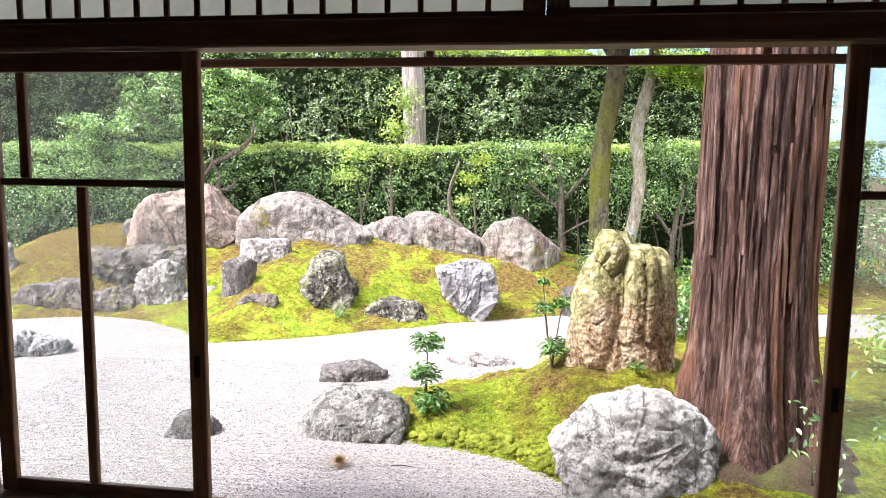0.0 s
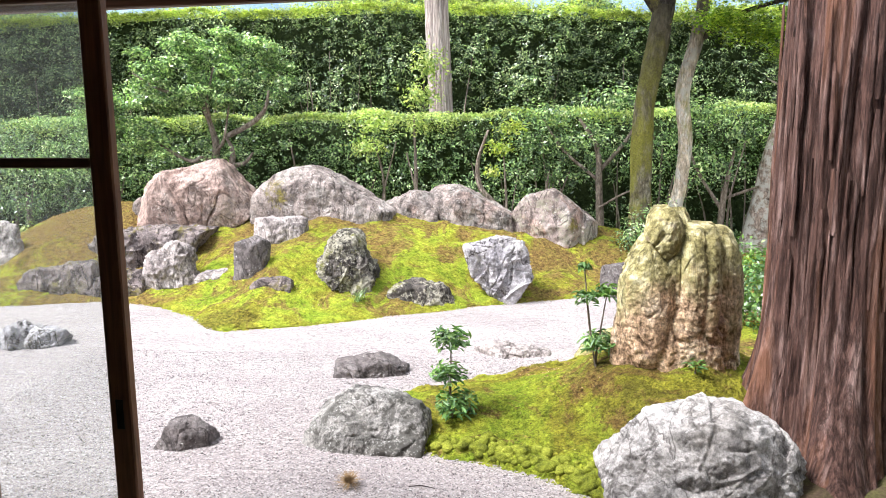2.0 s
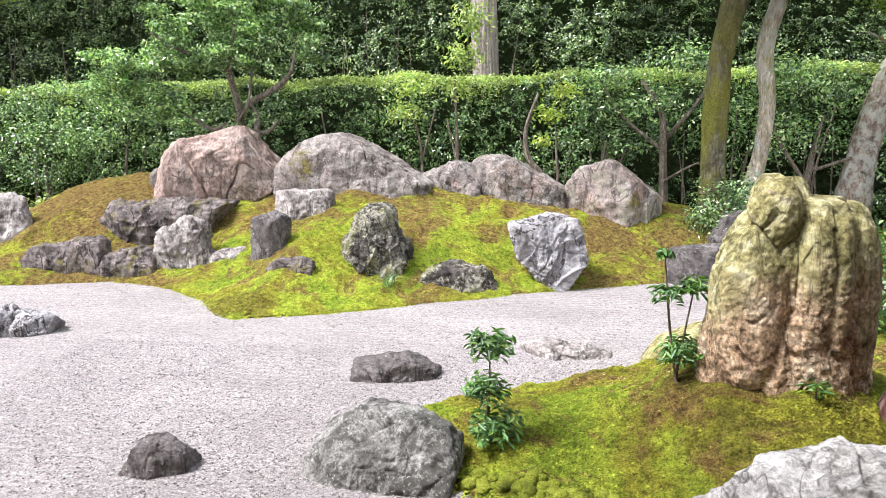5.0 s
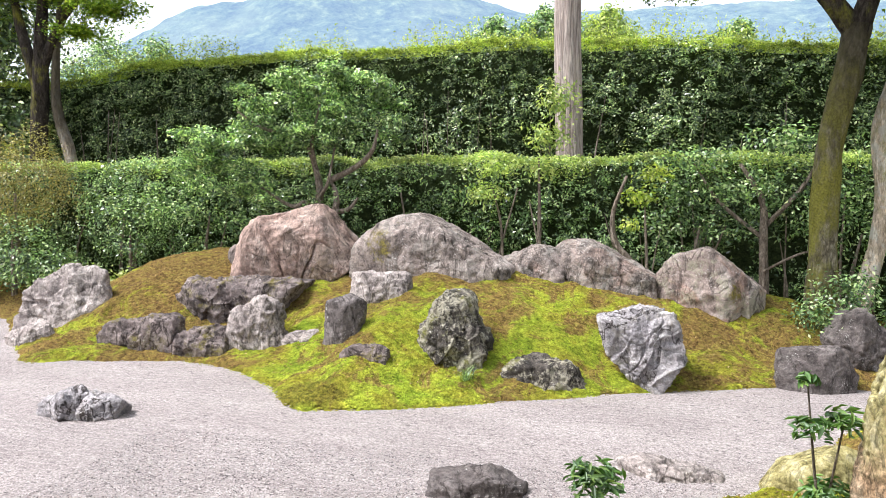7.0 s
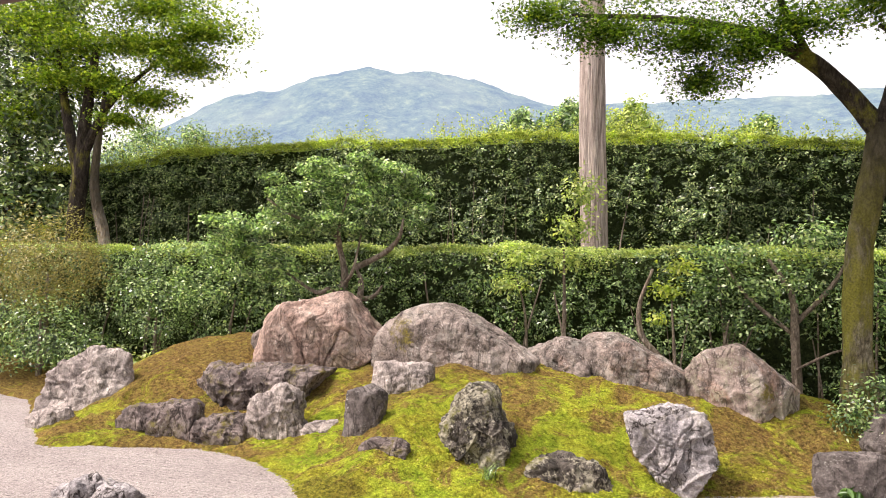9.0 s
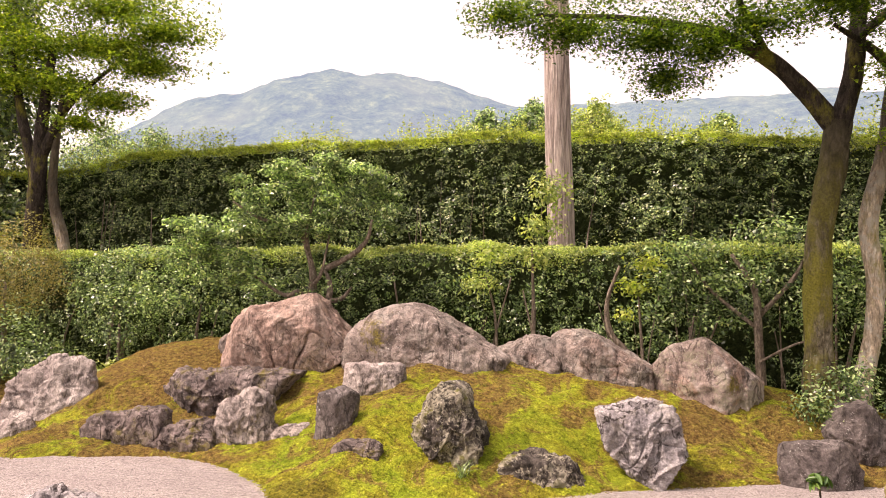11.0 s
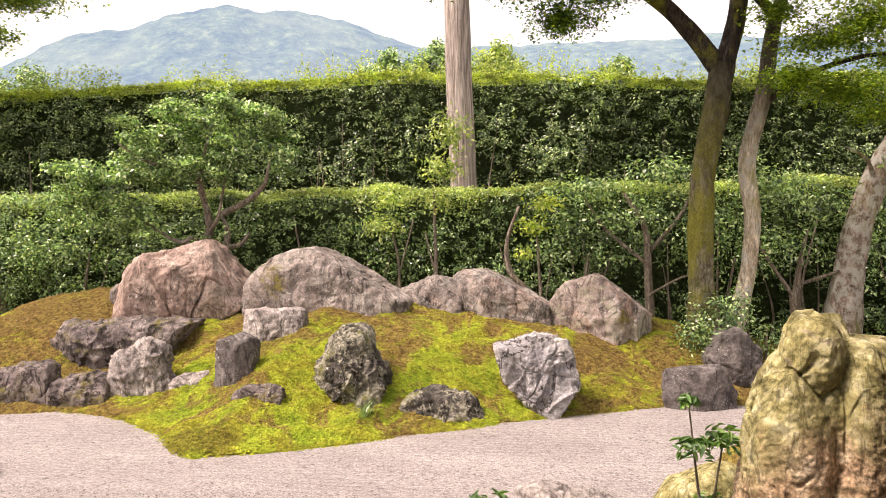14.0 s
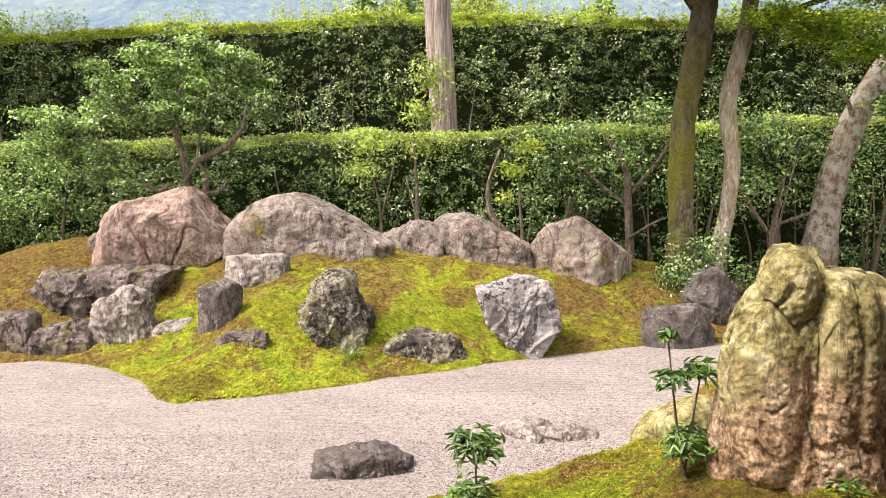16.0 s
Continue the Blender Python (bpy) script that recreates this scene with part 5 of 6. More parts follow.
tree("maple_tree", (-16.1, 20.0, 0.1), "dark-trunked maple with bright layered foliage at the garden's end",
     [("trunk", [(0, 0, 0), (-0.05, 0, 3.0), (0.1, 0, 5.0), (0.2, 0, 6.5), (0.5, 0, 8.5)], [0.30, 0.235, 0.22, 0.16, 0.1], DARK_BARK),
      ("trunk", [(0.95, 0.2, 0), (0.85, 0.2, 2.8), (0.5, 0.1, 4.6), (0.75, 0.1, 7.2)], [0.2, 0.17, 0.13, 0.06], PALE_BARK),
      ("branch", [(0.05, 0, 4.8), (-0.5, 0, 6.6), (-0.9, 0, 8.5)], [0.17, 0.13, 0.06], DARK_BARK),
      ("branch", [(0.15, 0, 5.4), (1.0, 0, 6.8), (2.4, 0, 7.8)], [0.15, 0.10, 0.04], DARK_BARK)],
     [(4.0, 0, 8.6, 1.5, 1.2, 0.4, 2600), (3.5, 0, 7.75, 1.5, 1.2, 0.36, 2400), (2.3, 0, 6.9, 1.2, 1.1, 0.36, 2000), (1.0, 0, 7.4, 1.6, 1.3, 0.45, 2400), (2.5, 0, 9.4, 2.5, 1.6, 0.55, 4200), (0.0, 0, 8.6, 2.2, 1.5, 0.6, 3200), (-1.8, 0, 9.4, 2.0, 1.5, 0.6, 2600), (1.6, -0.2, 6.3, 0.9, 0.8, 0.25, 900), (-2.4, 0.4, 6.8, 1.4, 1.4, 0.7, 1800), (0.2, 0, 10.6, 3.6, 2.0, 0.7, 4500), (-0.6, -0.3, 7.6, 1.4, 1.1, 0.4, 1800), (3.0, -0.2, 8.2, 1.3, 1.1, 0.35, 2000), (1.9, -0.2, 8.4, 1.2, 1.0, 0.35, 1600)],
     GARDEN_MAPLE, 0.10, seed=61, dense=1.5)
tree("evergreen_tree", (-19.6, 21.0, 0.1), "dense dark evergreen behind the maple", [("trunk", [(0, 0, 0), (0, 0, 4), (0.1, 0, 8)], [0.3, 0.25, 0.12], DARK_BARK)],
     [(0, 0, 4.0, 2.6, 1.6, 2.2, 6000), (0.6, 0, 7.4, 2.8, 1.6, 2.4, 8000), (1.4, -0.4, 2.4, 1.8, 1.2, 1.3, 3500), (0.4, 0, 10.4, 2.4, 1.5, 1.6, 4500)], TALL_LEAF, 0.16, "oval", 71, 0.8, 0.1, 0.5)
for k, (x, y, z, s) in enumerate([(-6.4, 34, 8.2, 1.25), (-4.35, 34.4, 8.6, 1.2), (-1.7, 34, 8.4, 1.2), (3.3, 34.5, 7.9, 1.0), (-24.5, 36, 7.9, 2.0), (-31, 40, 9.0, 2.5), (-9.0, 35, 7.3, 1.0)]):
    tree("distant_tree", (x, y, 0), "rounded green tree rising behind the tall hedge", [("trunk", [(0, 0, 0), (0, 0, z)], [0.25, 0.1], DARK_BARK)],
         [(0, 0, z, s * 1.1, s, s * 0.8, 3000), (s * 0.8, 0, z - 0.6, s * 0.8, s, s * 0.7, 2000), (-s * 0.9, 0, z - 0.5, s * 0.8, s, s * 0.7, 2000), (0.2, 0, z + s * 0.6, s * 0.4, s * 0.5, s * 0.5, 900)], SHRUB_LEAF if k != 2 else FRESH_LEAF, 0.16, "oval", 81 + k, 0.8, 0.1, 0.4)


# ---------------------------------------------------------------- hedges
def sprays(centres, normals, per, radius, r):
    """Leaves in small drooping fans round the given centres."""
    n = len(centres)
    Nn = normals + 0.35 * r.randn(n, 3)
    Nn /= np.linalg.norm(Nn, axis=1, keepdims=True)
    T = np.cross(Nn, r.randn(n, 3))
    T /= np.linalg.norm(T, axis=1, keepdims=True) + 1e-9
    B = np.cross(Nn, T)
    size = radius * r.uniform(0.6, 1.4, n)
    a, q = r.rand(n, per) * 6.2832, np.sqrt(r.rand(n, per))
    off = (q * np.cos(a))[..., None] * T[:, None] + 0.75 * (q * np.sin(a))[..., None] * B[:, None] - (0.35 * q * q + 0.12 * r.randn(n, per))[..., None] * Nn[:, None]
    P = centres[:, None] + size[:, None, None] * off
    return P.reshape(-1, 3), np.repeat(Nn, per, 0)


def hedge(name, x0, x1, y, z0, top, depth, per_square, length, leaf, crest, label, seed, hang=0.08, shoots=0, shoot_height=0.3, stems=0, loose=0.25, clump=1.0, gaps=0.0):
    r = np.random.RandomState(seed)
    h = empty(name, Matrix.Translation((0, 0, 0)), label, "hedge")
    n = int((x1 - x0) * (top((x0 + x1) / 2) - z0) * per_square / 16)
    x = r.uniform(x0, x1, n)
    z = z0 + (top(x) - 0.04 - z0) * r.rand(n) ** 0.85
    up = (z - z0) / (top(x) - z0)
    bulge = clump * (0.26 * waves(x, z, 1.5, seed + 1) + 0.17 * waves(x, z, 4.0, seed + 2))
    front = y + bulge + np.abs(r.randn(n)) * loose
    keep = (1.2 * waves(x, z, 2.6, seed + 3) + 0.9 * waves(x, z, 7.0, seed + 4) + 0.6 * r.randn(n)) > gaps - 1.1 * up
    C = np.stack([x, front, z], -1)[keep]
    P, N = sprays(C, np.tile(np.array((0.0, -0.65, 0.65)), (len(C), 1)), 16, 2.1 * length, r)
    P[:, 2] = np.minimum(P[:, 2], top(P[:, 0]) + 0.03)
    leaves("foliage", P, N, length, 0.55, leaf, h, seed + 5, "blade", 0.4)["kind"] = "stuff"
    n2 = int((x1 - x0) * depth * per_square * 0.9)
    x = r.uniform(x0, x1, n2)
    yy = y - 0.05 + depth * r.rand(n2) ** 1.6
    fall = np.abs(r.randn(n2)) * hang * (yy < y + 0.4) * np.clip(0.8 + 1.4 * waves(x, 0.3 * yy, 3.5, seed + 9), 0.05, 2.6)
    P = np.stack([x, yy + 0.2 * waves(x, 0 * x, 1.5, seed + 1), top(x) + 0.05 * waves(x, yy, 3.0, seed + 6) + 0.03 * r.randn(n2) - fall], -1)
    N = np.tile(np.array((0.0, -0.3, 1.0)), (n2, 1))
    if shoots:
        m = int((x1 - x0) * shoots)
        sx, sy = r.uniform(x0, x1, m), y + depth * r.rand(m)
        tall = shoot_height * r.exponential(1.0, m) * np.clip(0.55 + 1.2 * waves(sx, 0.6 * sy, 2.2, seed + 7), 0.08, 1.8)
        k = 11
        u = r.rand(m, k)
        Q = np.stack([sx[:, None] + 0.045 * (1.3 - u) * r.randn(m, k) + u * 0.12 * r.randn(m, 1), sy[:, None] + 0.05 * r.randn(m, k), top(sx)[:, None] + u * np.minimum(tall, 0.7)[:, None]], -1).reshape(-1, 3)
        P = np.concatenate([P, Q])
        N = np.concatenate([N, np.tile(np.array((0.0, -0.7, 0.6)), (len(Q), 1))])
    leaves("crest_foliage", P, N, length * 0.95, 0.45, crest, h, seed + 8, "blade", 0.7, label="paler young leaves along the top")["kind"] = "stuff"
    # added solid sheet: blocks light and shows as shade between the leaves
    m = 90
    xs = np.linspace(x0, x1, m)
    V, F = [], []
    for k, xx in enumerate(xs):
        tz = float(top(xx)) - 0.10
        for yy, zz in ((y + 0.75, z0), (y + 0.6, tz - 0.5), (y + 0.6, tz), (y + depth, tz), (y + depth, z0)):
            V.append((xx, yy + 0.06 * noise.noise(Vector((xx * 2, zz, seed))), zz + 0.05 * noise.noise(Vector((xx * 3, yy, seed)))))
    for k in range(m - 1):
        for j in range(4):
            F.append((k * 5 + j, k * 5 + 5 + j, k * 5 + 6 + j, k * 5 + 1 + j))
    add("shade_core", mesh_from("shade_core", V, F, CORE, True), h, "added dark sheet standing in for shaded inner twigs")
    for k in range(stems):
        xx = r.uniform(x0 + 1, x1 - 1)
        zt = r.uniform(0.45, 0.85) * float(top(xx))
        yy = y + r.uniform(-0.2, 0.25)
        thick = r.uniform(0.014, 0.038)
        pts = [(xx, yy, z0 - 0.1), (xx + r.uniform(-0.12, 0.12), yy - 0.05, z0 + 0.4 * zt), (xx + r.uniform(-0.3, 0.3), yy + 0.1, zt)]
        trunk("stem", pts, [thick, thick * 0.75, thick * 0.35], TWIG, h, sides=7, rings=10, ridge=0.2, seed=k)
    return h


hedge("low_hedge", -15, 8.6, 16.7, 0.1, lambda x: 2.90 + 0.010 * (x + 6) + 0.04 * np.sin(1.7 * x) + 0.03 * np.sin(4.1 * x + 1), 1.1, 1700, 0.06, HEDGE_LEAF, FRESH_LEAF, "clipped glossy green hedge behind the rocks", 101, 0.09, 10, 0.07, 46, 0.36, 1.15, 0.12)
hedge("tall_hedge", -24, 9.4, 20.6, 0.8, lambda x: 5.74 - 0.30 * sstep(-2, 4, x) - 0.5 * sstep(-11, -17, x) + 0.04 * np.sin(1.3 * x), 1.3, 1250, 0.066, TALL_LEAF, YELLOW_LEAF, "tall dark hedge with yellow-green shoots on top", 131, 0.06, 120, 0.30, 40, 0.35, 1.0, -0.35)


# ---------------------------------------------------------------- shrubs
def shrub(name, at, label, stems, pads, leaf, size, seed, category="shrub", shell=0.5, wild=0.6):
    t = empty(name, Matrix.Translation(at), label, category)
    for k, (pts, r0) in enumerate(stems):
        trunk("stem", pts, [r0 * 1.2, r0 * 0.95, r0 * 0.4], TWIG, t, sides=9, rings=18, ridge=0.16, freq=1.5, seed=seed + k, along=2)
    P, N = pad_points(pads, seed, shell)
    leaves("crown", P, N, size, 0.5, leaf, t, seed + 9, "blade" if size < 0.09 else "oval", wild)
    return t


def cloud_pads():
    """Many small flat sprays that together make a wide, gappy, two-storeyed crown."""
    r = random.Random(202)
    pads = []
    for k in range(78):
        x = r.uniform(-1.6, 1.75)
        crest = 2.40 + 1.0 * max(0.0, math.sin(math.pi * (x + 1.9) / 4.0)) ** 0.75
        z = crest - (crest - 2.08) * r.random() ** 1.5
        pads.append((x, r.uniform(-0.9, 0.5), z, r.uniform(0.16, 0.34), r.uniform(0.18, 0.3), r.uniform(0.045, 0.08), 330))
    for k in range(44):
        x = r.uniform(-2.75, -0.55)
        low = 1.0 if x < -1.0 else 1.9
        pads.append((x, r.uniform(-0.75, 0.3), low + (2.42 - low) * r.random() ** 0.6, r.uniform(0.18, 0.34), r.uniform(0.2, 0.3), r.uniform(0.05, 0.08), 290))
    for k in range(12):
        pads.append((r.uniform(-3.9, -2.6), r.uniform(-0.5, 0.3), r.uniform(0.9, 1.9), r.uniform(0.2, 0.36), 0.3, 0.08, 110))
    for k in range(12):
        pads.append((r.uniform(-0.5, 1.3), r.uniform(-0.4, 0.4), r.uniform(0.9, 1.35), r.uniform(0.16, 0.3), 0.25, 0.06, 75))
    return pads


shrub("cloud_pruned_tree", (-5.5, 15.7, 1.0), "cloud-pruned evergreen with twisted bare branches behind boulders",
      [([(0.1, 0, 0), (0.02, -0.1, 0.7), (-0.12, -0.1, 1.0), (-0.08, -0.15, 1.35), (-0.2, -0.1, 1.75), (-0.5, 0, 2.5)], 0.085), ([(0.05, -0.1, 0.65), (0.25, -0.25, 0.95), (0.3, -0.3, 1.25), (0.15, -0.2, 1.5)], 0.06),
       ([(0.25, -0.25, 0.95), (0.55, -0.35, 1.0), (0.75, -0.4, 1.2)], 0.045), ([(0.1, -0.1, 1.5), (0.7, -0.3, 1.75), (1.05, -0.5, 2.0), (1.15, -0.5, 2.35)], 0.05), ([(-0.05, -0.1, 0.95), (-0.3, -0.3, 1.1), (-0.6, -0.3, 1.05), (-1.5, -0.1, 1.5)], 0.045),
       ([(-0.1, -0.15, 1.2), (0.05, -0.3, 1.3), (0.2, -0.4, 1.5), (0.3, -0.3, 2.2)], 0.035), ([(0.1, 0, 0.5), (0.3, -0.2, 0.55), (0.45, -0.3, 0.75)], 0.03), ([(-0.2, -0.1, 1.75), (-0.1, -0.4, 2.2), (0.1, -0.5, 2.8)], 0.035), ([(-0.4, 0, 2.2), (-1.0, -0.4, 2.4), (-1.5, -0.5, 2.7)], 0.035)],
      cloud_pads(),
      SHRUB_LEAF, 0.068, 201, "tree", 0.3, 0.45)
shrub("camellia_shrub", (-1.75, 16.0, 0.5), "thin-stemmed shrub with glossy leaves before the hedge", [([(0, 0, 0), (0.03, 0, 1.2), (0.0, 0, 2.4)], 0.04), ([(-0.6, 0.1, 0), (-0.65, 0.1, 1.2), (-0.8, 0, 1.9)], 0.025)],
      [(-0.7, -0.1, 2.25, 0.7, 0.4, 0.22, 500), (-0.9, 0, 1.8, 0.5, 0.35, 0.25, 350), (0.15, 0, 2.75, 0.45, 0.4, 0.3, 420), (0.3, 0, 3.35, 0.4, 0.35, 0.4, 420), (0.05, 0, 2.2, 0.4, 0.3, 0.2, 220)], FRESH_LEAF, 0.08, 221, shell=0.2)
shrub("camellia_shrub", (-0.35, 16.0, 0.5), "shrub with a curved bare trunk and yellowing leaves", [([(0.25, 0, 0), (0.2, 0, 0.6), (-0.1, 0, 1.0), (-0.15, 0, 1.5), (0.05, 0, 2.1)], 0.055), ([(0.45, 0, 0), (0.4, 0, 0.8), (0.35, 0, 1.6)], 0.03)],
      [(0.3, -0.1, 1.75, 0.35, 0.3, 0.16, 170), (0.5, 0, 2.15, 0.4, 0.35, 0.14, 190), (0.15, -0.1, 1.3, 0.25, 0.25, 0.12, 70)], YELLOW_LEAF, 0.08, 231, shell=0.2)
shrub("camellia_shrub", (1.75, 16.2, 0.4), "loose open shrub with grey trunk and thin twigs", [([(0.15, 0, 0), (0.1, 0, 1.0), (0.05, 0, 1.8), (-0.3, 0, 2.4)], 0.07), ([(0.1, 0, 1.4), (0.6, 0, 2.0), (0.9, 0, 2.6)], 0.035), ([(0.1, 0, 1.2), (-0.6, 0, 1.8), (-1.0, 0, 2.4)], 0.03), ([(0.1, -0.1, 0.7), (0.6, -0.2, 1.0), (1.0, -0.2, 1.1)], 0.02)],
      [(-0.9, 0, 2.5, 0.8, 0.5, 0.28, 700), (0.4, 0, 2.75, 0.8, 0.5, 0.35, 800), (-0.2, -0.1, 2.0, 0.9, 0.4, 0.3, 450), (0.9, -0.1, 1.7, 0.5, 0.3, 0.4, 250)], SHRUB_LEAF, 0.075, 241, shell=0.15)
shrub("camellia_shrub", (4.1, 16.0, 0.3), "twiggy open shrub beside the leaning trunk", [([(0, 0, 0), (0.05, 0, 1.0), (0.2, 0, 1.9)], 0.06), ([(0, 0, 0.8), (-0.5, 0, 1.6), (-0.7, 0, 2.3)], 0.03), ([(0.1, 0, 1.0), (0.6, -0.1, 1.2), (0.9, -0.1, 1.3)], 0.025)],
      [(-0.4, 0, 2.6, 0.8, 0.5, 0.4, 900), (0.4, 0, 2.3, 0.6, 0.4, 0.4, 500), (-0.2, -0.1, 1.7, 0.7, 0.4, 0.4, 350)], SHRUB_LEAF, 0.075, 251, shell=0.15)
for k, (x, y, z, w, n) in enumerate([(-8.4, 16.1, 1.5, 1.3, 1500), (-6.9, 16.3, 1.3, 1.2, 1200), (-3.2, 16.4, 1.4, 0.9, 700), (0.7, 16.4, 1.5, 1.1, 1000), (3.1, 16.4, 1.4, 1.0, 900), (-10.6, 16.4, 1.6, 1.2, 1200), (5.9, 16.4, 1.6, 1.1, 1000)]):
    shrub("camellia_shrub", (x, y, 0.3), "irregular glossy-leaved shrub grown into the hedge", [([(0, 0, 0), (0.1, 0, z * 0.6), (0.2, 0, z)], 0.035), ([(0.3, 0.1, 0), (0.35, 0.1, z * 0.5), (0.6, 0, z)], 0.025)],
          [(0, 0, z + 0.6, w * 0.8, 0.45, 0.35, n // 3), (-0.4 * w, 0, z, w * 0.6, 0.4, 0.4, n // 3), (0.5 * w, 0.1, z - 0.1, w * 0.6, 0.4, 0.45, n // 3), (0.1, 0.1, z - 0.7, w * 0.7, 0.35, 0.35, n // 5)], SHRUB_LEAF if k % 2 == 0 else HEDGE_LEAF, 0.075, 501 + 7 * k, shell=0.3)
shrub("low_shrub", (2.55, 14.55, 0.35), "small-leaved green shrub at the foot of the maples", [([(0, 0, 0), (0, 0, 0.4), (0.05, 0, 0.7)], 0.03)], [(0.0, 0, 0.45, 0.5, 0.45, 0.45, 1100), (0.25, -0.1, 0.75, 0.3, 0.3, 0.25, 350), (-0.3, 0, 0.25, 0.35, 0.3, 0.3, 350)], SHRUB_LEAF, 0.06, 261)
shrub("low_shrub", (3.3, 14.7, 0.3), "small green shrub beside the slender maple", [([(0, 0, 0), (0, 0, 0.3), (0, 0, 0.5)], 0.02)], [(0, 0, 0.3, 0.35, 0.3, 0.3, 400)], SHRUB_LEAF, 0.06, 265)
shrub("clipped_bush", (-12.4, 15.6, 0.2), "rounded olive-brown clipped bush", [([(0, 0, 0), (0, 0, 1.0), (0, 0, 2.0)], 0.06)], [(0, 0, 2.25, 1.45, 1.0, 0.95, 9500), (-1.0, 0, 1.7, 1.2, 1.0, 1.0, 4500)], BUSH_LEAF, 0.05, 271, "bush", 0.8)
shrub("green_bush", (-11.9, 15.0, 0.1), "leafy green bush at the gravel's far end", [([(0, 0, 0), (0, 0, 0.6), (0, 0, 1.2)], 0.05)], [(0, 0, 0.95, 1.3, 0.8, 0.75, 3200), (-1.2, 0, 1.0, 1.0, 0.8, 0.8, 1800), (0.9, 0.1, 0.6, 0.8, 0.6, 0.5, 1900)], HEDGE_LEAF, 0.075, 281, "bush", 0.6)
shrub("clipped_bush", (-9.9, 15.9, 0.2), "small rounded clipped green bush", [([(0, 0, 0), (0, 0, 0.6), (0, 0, 1.2)], 0.05)], [(0, 0, 1.4, 0.75, 0.6, 0.8, 2600)], HEDGE_LEAF, 0.06, 291, "bush", 0.8)
shrub("low_shrub", (-10.2, 14.9, 0.2), "low leafy plants at the foot of the hedge", [([(0, 0, 0), (0, 0, 0.3), (0, 0, 0.5)], 0.02)], [(0, 0, 0.35, 0.7, 0.4, 0.35, 800), (0.9, 0.3, 0.3, 0.5, 0.4, 0.3, 450)], FRESH_LEAF, 0.09, 295)
shrub("green_bush", (3.25, 10.7, 0.15), "dense green bush behind the standing stone", [([(0, 0, 0), (0, 0, 0.3), (0, 0, 0.5)], 0.03)], [(0, 0, 0.5, 0.75, 0.55, 0.55, 4200)], NANDINA_LEAF, 0.06, 301, "bush")
for k, (x, y, z, s) in enumerate([(6.3, 14.9, 0.3, 0.75), (7.9, 15.1, 0.3, 1.0), (9.7, 15.0, 0.3, 0.9)]):
    shrub("clipped_bush", (x, y, z), "rounded clipped green bush before the hedge", [([(0, 0, 0), (0, 0, 0.5), (0, 0, 0.9)], 0.05)], [(0, 0, s * 0.9, s, s * 0.8, s * 0.8, 2600)], HEDGE_LEAF, 0.06, 311 + k, "bush", 0.8)
shrub("green_bush", (4.9, 9.4, 0.15), "low leafy plant in the moss behind the cedar", [([(0, 0, 0), (0, 0, 0.3), (0, 0, 0.5)], 0.02)], [(0, 0, 0.4, 0.35, 0.3, 0.4, 350)], FRESH_LEAF, 0.08, 321, "bush")


# ---------------------------------------------------------------- small plants
def nandina(at, label, tiers, height, seed):
    """Upright bare stems with whorls of narrow leaflets."""
    r = np.random.RandomState(seed)
    t = empty("nandina", Matrix.Translation(at), label, "plant", "nandina plants")
    for dx, dy, z, spread, n in tiers:
        pts = [(0.02 * r.randn(), 0.02 * r.randn(), -0.05), (dx * 0.5, dy * 0.5, z * 0.5), (dx, dy, z)]
        stem = trunk("stem", pts, [0.008, 0.007, 0.005], TWIG, t, sides=6, rings=10, ridge=0.15, seed=seed)
        P, N = [], []
        for k in range(n):
            a, e = r.rand() * 6.28, r.uniform(-0.9, 1.1)
            q = spread * r.uniform(0.35, 1.0)
            P.append((dx + q * math.cos(a) * math.cos(e), dy + q * math.sin(a) * math.cos(e), z + q * math.sin(e) * 0.7))
            N.append((0.4 * math.cos(a), 0.4 * math.sin(a), 1.0))
        leaves("leaf_whorl", np.array(P), np.array(N), 0.075, 0.28, NANDINA_LEAF, stem, seed + int(z * 100), wild=0.35, drop=0.4)["kind"] = "stuff"
    return t


nandina((-0.26, 7.77, gz(-0.26, 7.77)), "slender nandina with three tiers of green leaves", [(0.0, 0.0, 0.70, 0.17, 230), (-0.02, 0, 0.40, 0.16, 160), (0.04, 0, 0.13, 0.2, 260)], 0.8, 401)
nandina((0.95, 8.10, gz(0.95, 8.10)), "nandina with thin bare stems beside the standing stone", [(-0.10, 0, 0.88, 0.06, 40), (-0.08, -0.05, 0.62, 0.12, 80), (0.10, 0.02, 0.66, 0.12, 85), (0.03, 0, 0.22, 0.17, 200)], 0.9, 421)
nandina((1.70, 7.68, gz(1.70, 7.68)), "tiny seedling at the standing stone's foot", [(0.0, 0, 0.07, 0.09, 22)], 0.1, 441)


def sapling(at, label, shoots, seed):
    r = np.random.RandomState(seed)
    t = empty("sapling", Matrix.Translation(at), label, "plant", "saplings by the cedar")
    for dx, dy, z, n in shoots:
        stem = trunk("stem", [(0, 0, -0.05), (dx * 0.4, dy * 0.4, z * 0.6), (dx, dy, z)], [0.009, 0.007, 0.004], TWIG, t, sides=6, rings=9, ridge=0.15, seed=seed)
        P = np.array((dx, dy, z)) + r.randn(n, 3) * np.array((0.07, 0.06, 0.05))
        leaves("leaf_cluster", P, np.tile(np.array((0, -0.5, 1.0)), (n, 1)), 0.08, 0.34, SHRUB_LEAF, stem, seed + int(100 * z), wild=0.6)["kind"] = "stuff"
    return t


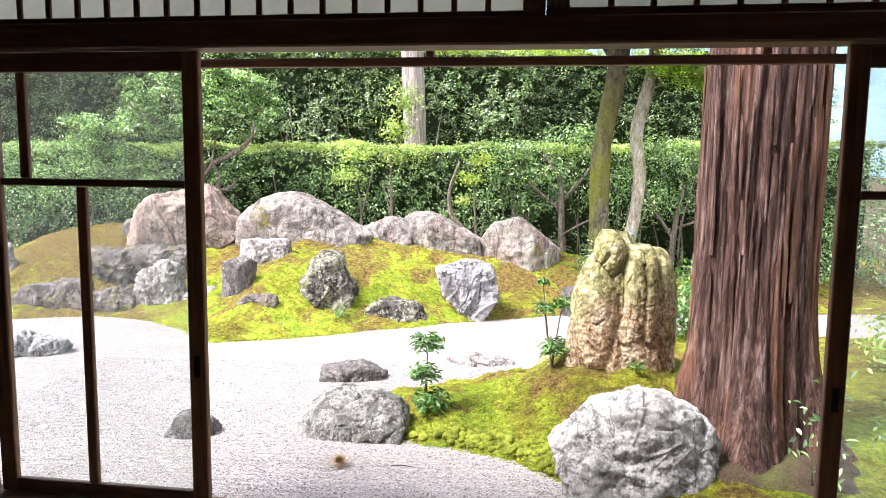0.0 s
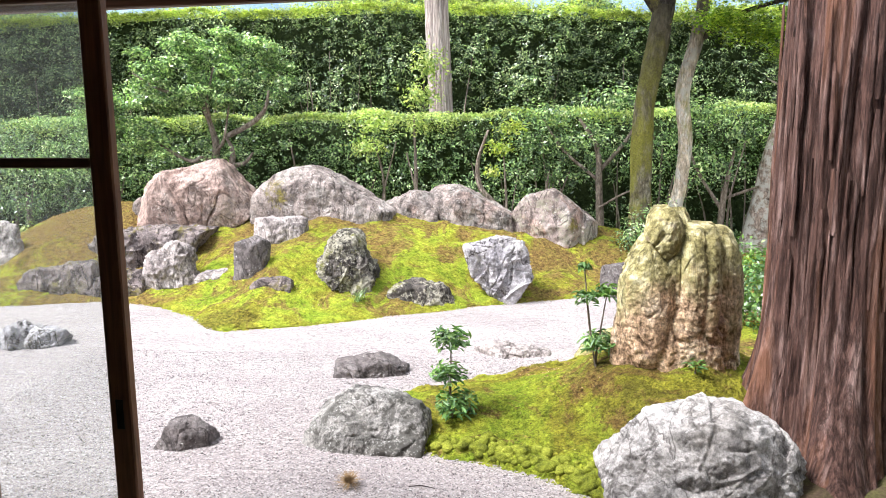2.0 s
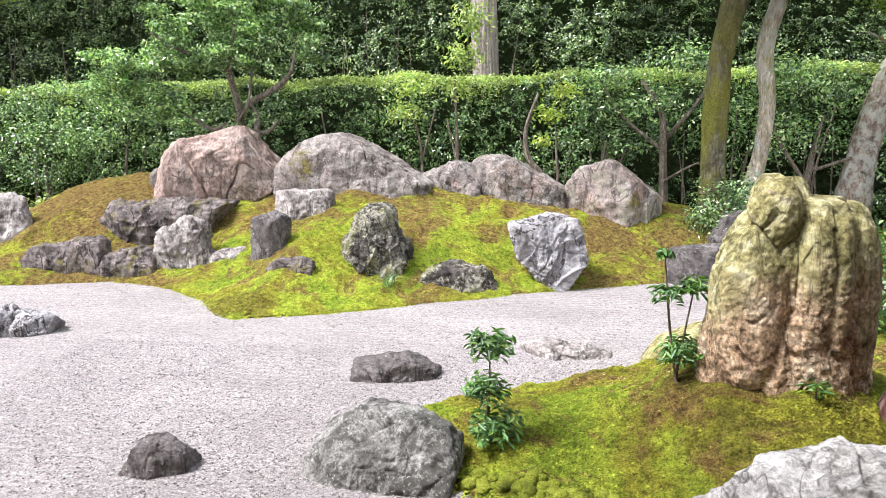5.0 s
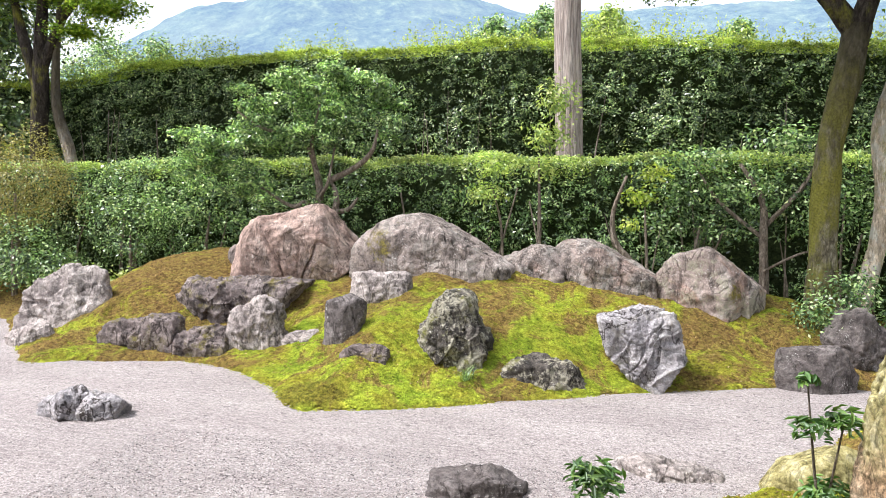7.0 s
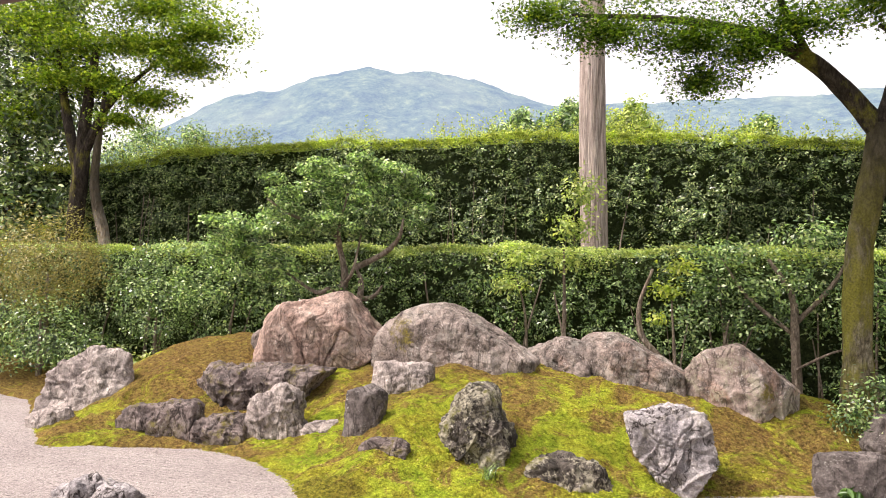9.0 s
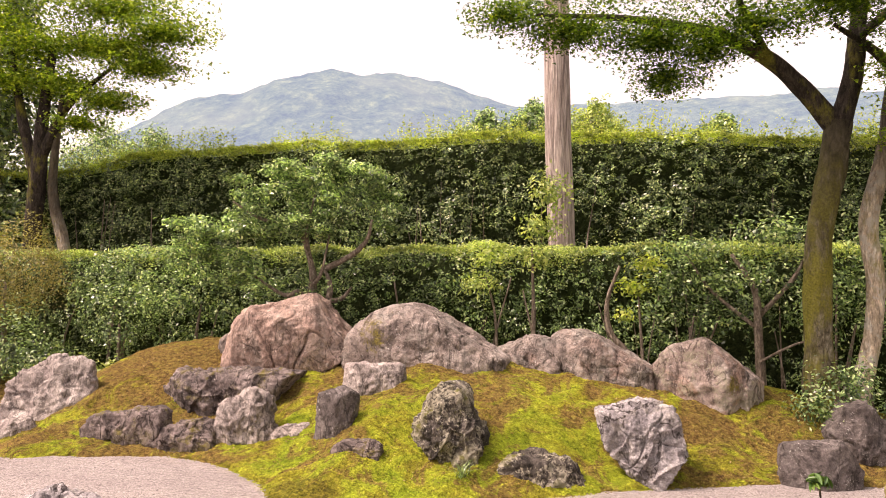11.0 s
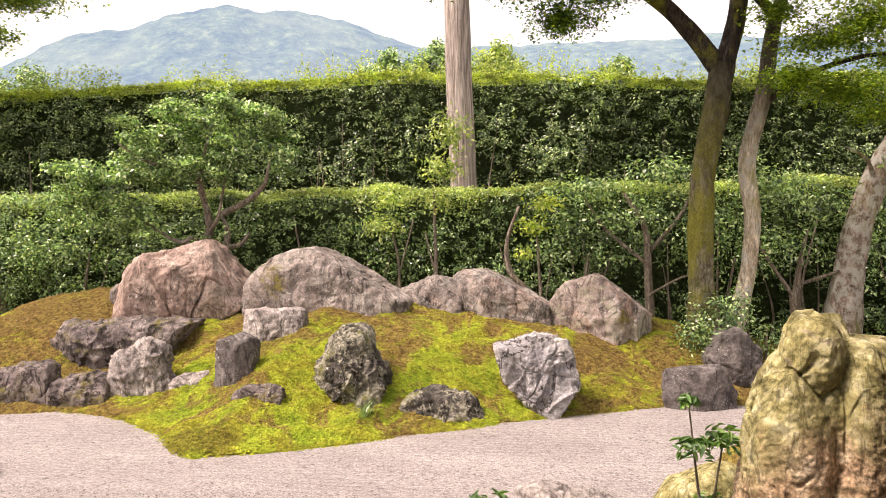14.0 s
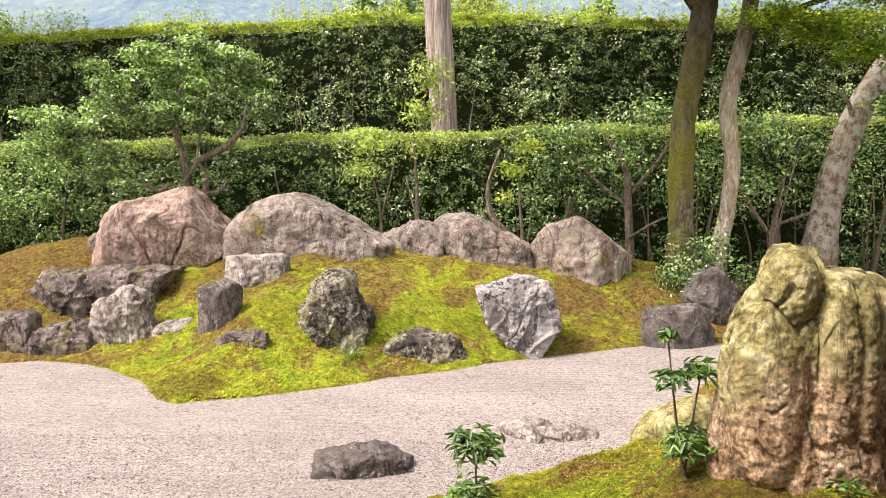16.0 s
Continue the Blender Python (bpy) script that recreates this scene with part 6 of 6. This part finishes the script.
sapling((2.95, 6.62, gz(2.95, 6.62)), "leafy shoots growing at the cedar's foot", [(0.02, 0, 0.72, 14), (0.12, 0, 0.5, 9), (-0.16, -0.02, 0.42, 10), (0.0, -0.05, 0.2, 12)], 451)
sapling((2.75, 6.35, gz(2.75, 6.35)), "small leafy shoots in bare earth by the cedar", [(-0.08, 0, 0.34, 10), (0.1, -0.05, 0.14, 12)], 461)
sapling((3.55, 6.75, gz(3.55, 6.75)), "thin green shoots beside the cedar's roots", [(0.0, 0, 0.35, 12), (0.25, 0.05, 0.3, 10), (-0.1, 0.1, 0.18, 10)], 471)


def grass_tuft(at, label, n, length, mat, seed, name="grass_tuft", category="grass", low=0.5):
    r = np.random.RandomState(seed)
    V, F = [], []
    for k in range(n):
        a, e, L = r.rand() * 6.28, r.uniform(low, 1.4), length * r.uniform(0.6, 1.2)
        d = np.array((math.cos(a) * math.cos(e), math.sin(a) * math.cos(e), math.sin(e)))
        s = np.array((-math.sin(a), math.cos(a), 0)) * 0.004
        b = 0.3 * length * r.randn(3) * np.array((0.4, 0.4, 0))
        m, tip = b + d * L * 0.55, b + d * L + np.array((math.cos(a), math.sin(a), -0.6)) * L * 0.25
        i = len(V)
        V += [b - s, b + s, m + s * 0.8, m - s * 0.8, tip]
        F += [(i, i + 1, i + 2, i + 3), (i + 3, i + 2, i + 4)]
    return add(name, mesh_from(name, V, F, mat), None, label, category, at=Matrix.Translation(at))


grass_tuft((-1.95, 11.72, gz(-1.95, 11.72)), "dark grass tuft at the lichened rock's foot", 60, 0.22, HEDGE_LEAF, 481)
grass_tuft((-0.90, 6.73, 0.035), "small clump of dry brown needles on gravel", 150, 0.09, CONE, 483, "dry_debris", "debris", -0.1)
twig = add("fallen_twig", mesh_from("fallen_twig", *tube_arrays([(-0.09, 0, 0.012), (0, 0.012, 0.016), (0.1, -0.01, 0.012)], [0.004, 0.005, 0.003], sides=6, rings=10, ridge=0.2), DARK_BARK, True), None,
           "thin dark fallen twig on the gravel", "twig", at=Matrix.Translation((-0.38, 6.75, 0)))



def litter(name, area, poly, count, size, label, seed):
    """Fallen leaves and bits lying flat on the ground."""
    r = np.random.RandomState(seed)
    x, y = r.uniform(area[0], area[1], count), r.uniform(area[2], area[3], count)
    ok = (inside(poly, x, y) > 0.05) & (waves(x, y, 1.5, seed) + 0.5 * r.randn(count) > 0)
    x, y = x[ok], y[ok]
    P = np.stack([x, y, ground_z(x, y) + 0.012], -1)
    ob = leaves(name, P, np.tile(np.array((0, -0.1, 1.0)), (len(P), 1)), size, 0.5, LITTER, None, seed + 1, wild=0.3)
    tagged(ob, label, "litter", kind="stuff")


litter("leaf_litter", (-8.5, 4.0, 11.5, 15.2), ISLAND, 2600, 0.028, "dry brown leaf bits scattered on the moss mound", 701)
litter("leaf_litter", (0.3, 4.2, 5.8, 10.8), NEAR, 2200, 0.022, "dry brown leaf bits scattered on the moss bank", 711)

# ---------------------------------------------------------------- hills beyond
az = np.radians(np.linspace(-80, 70, 300))
far = np.linspace(0, 1, 36)
V, F = [], []
for i, a in enumerate(az):
    g = math.degrees(a)
    crest = float(np.interp(g, (-62, -45, -38, -34, -31, -28, -24, -21.5, -19, -15, -12, -8, 3, 13, 30, 60), (2, 6.5, 11.0, 13.0, 13.5, 15.0, 15.9, 15.5, 15.9, 15.2, 14.0, 13.2, 13.4, 13.2, 11, 5)))
    for s in far:
        d = 420 + 420 * s
        p = Vector((d * math.sin(a), d * math.cos(a), 0))
        rough = noise.fractal(p * 0.012, 0.8, 2.1, 5) * 16 + noise.noise(p * 0.11) * 3
        p.z = max(-2.0, math.tan(radians(max(crest, 0.1))) * d * math.sin(s * 1.5708) ** 0.9 * (0.55 + 0.45 * s) + rough * min(1, 4 * s) * (1 - 0.6 * s))
        V.append(p)
n = len(far)
for i in range(len(az) - 1):
    for j in range(n - 1):
        F.append((i * n + j, i * n + j + 1, (i + 1) * n + j + 1, (i + 1) * n + j))
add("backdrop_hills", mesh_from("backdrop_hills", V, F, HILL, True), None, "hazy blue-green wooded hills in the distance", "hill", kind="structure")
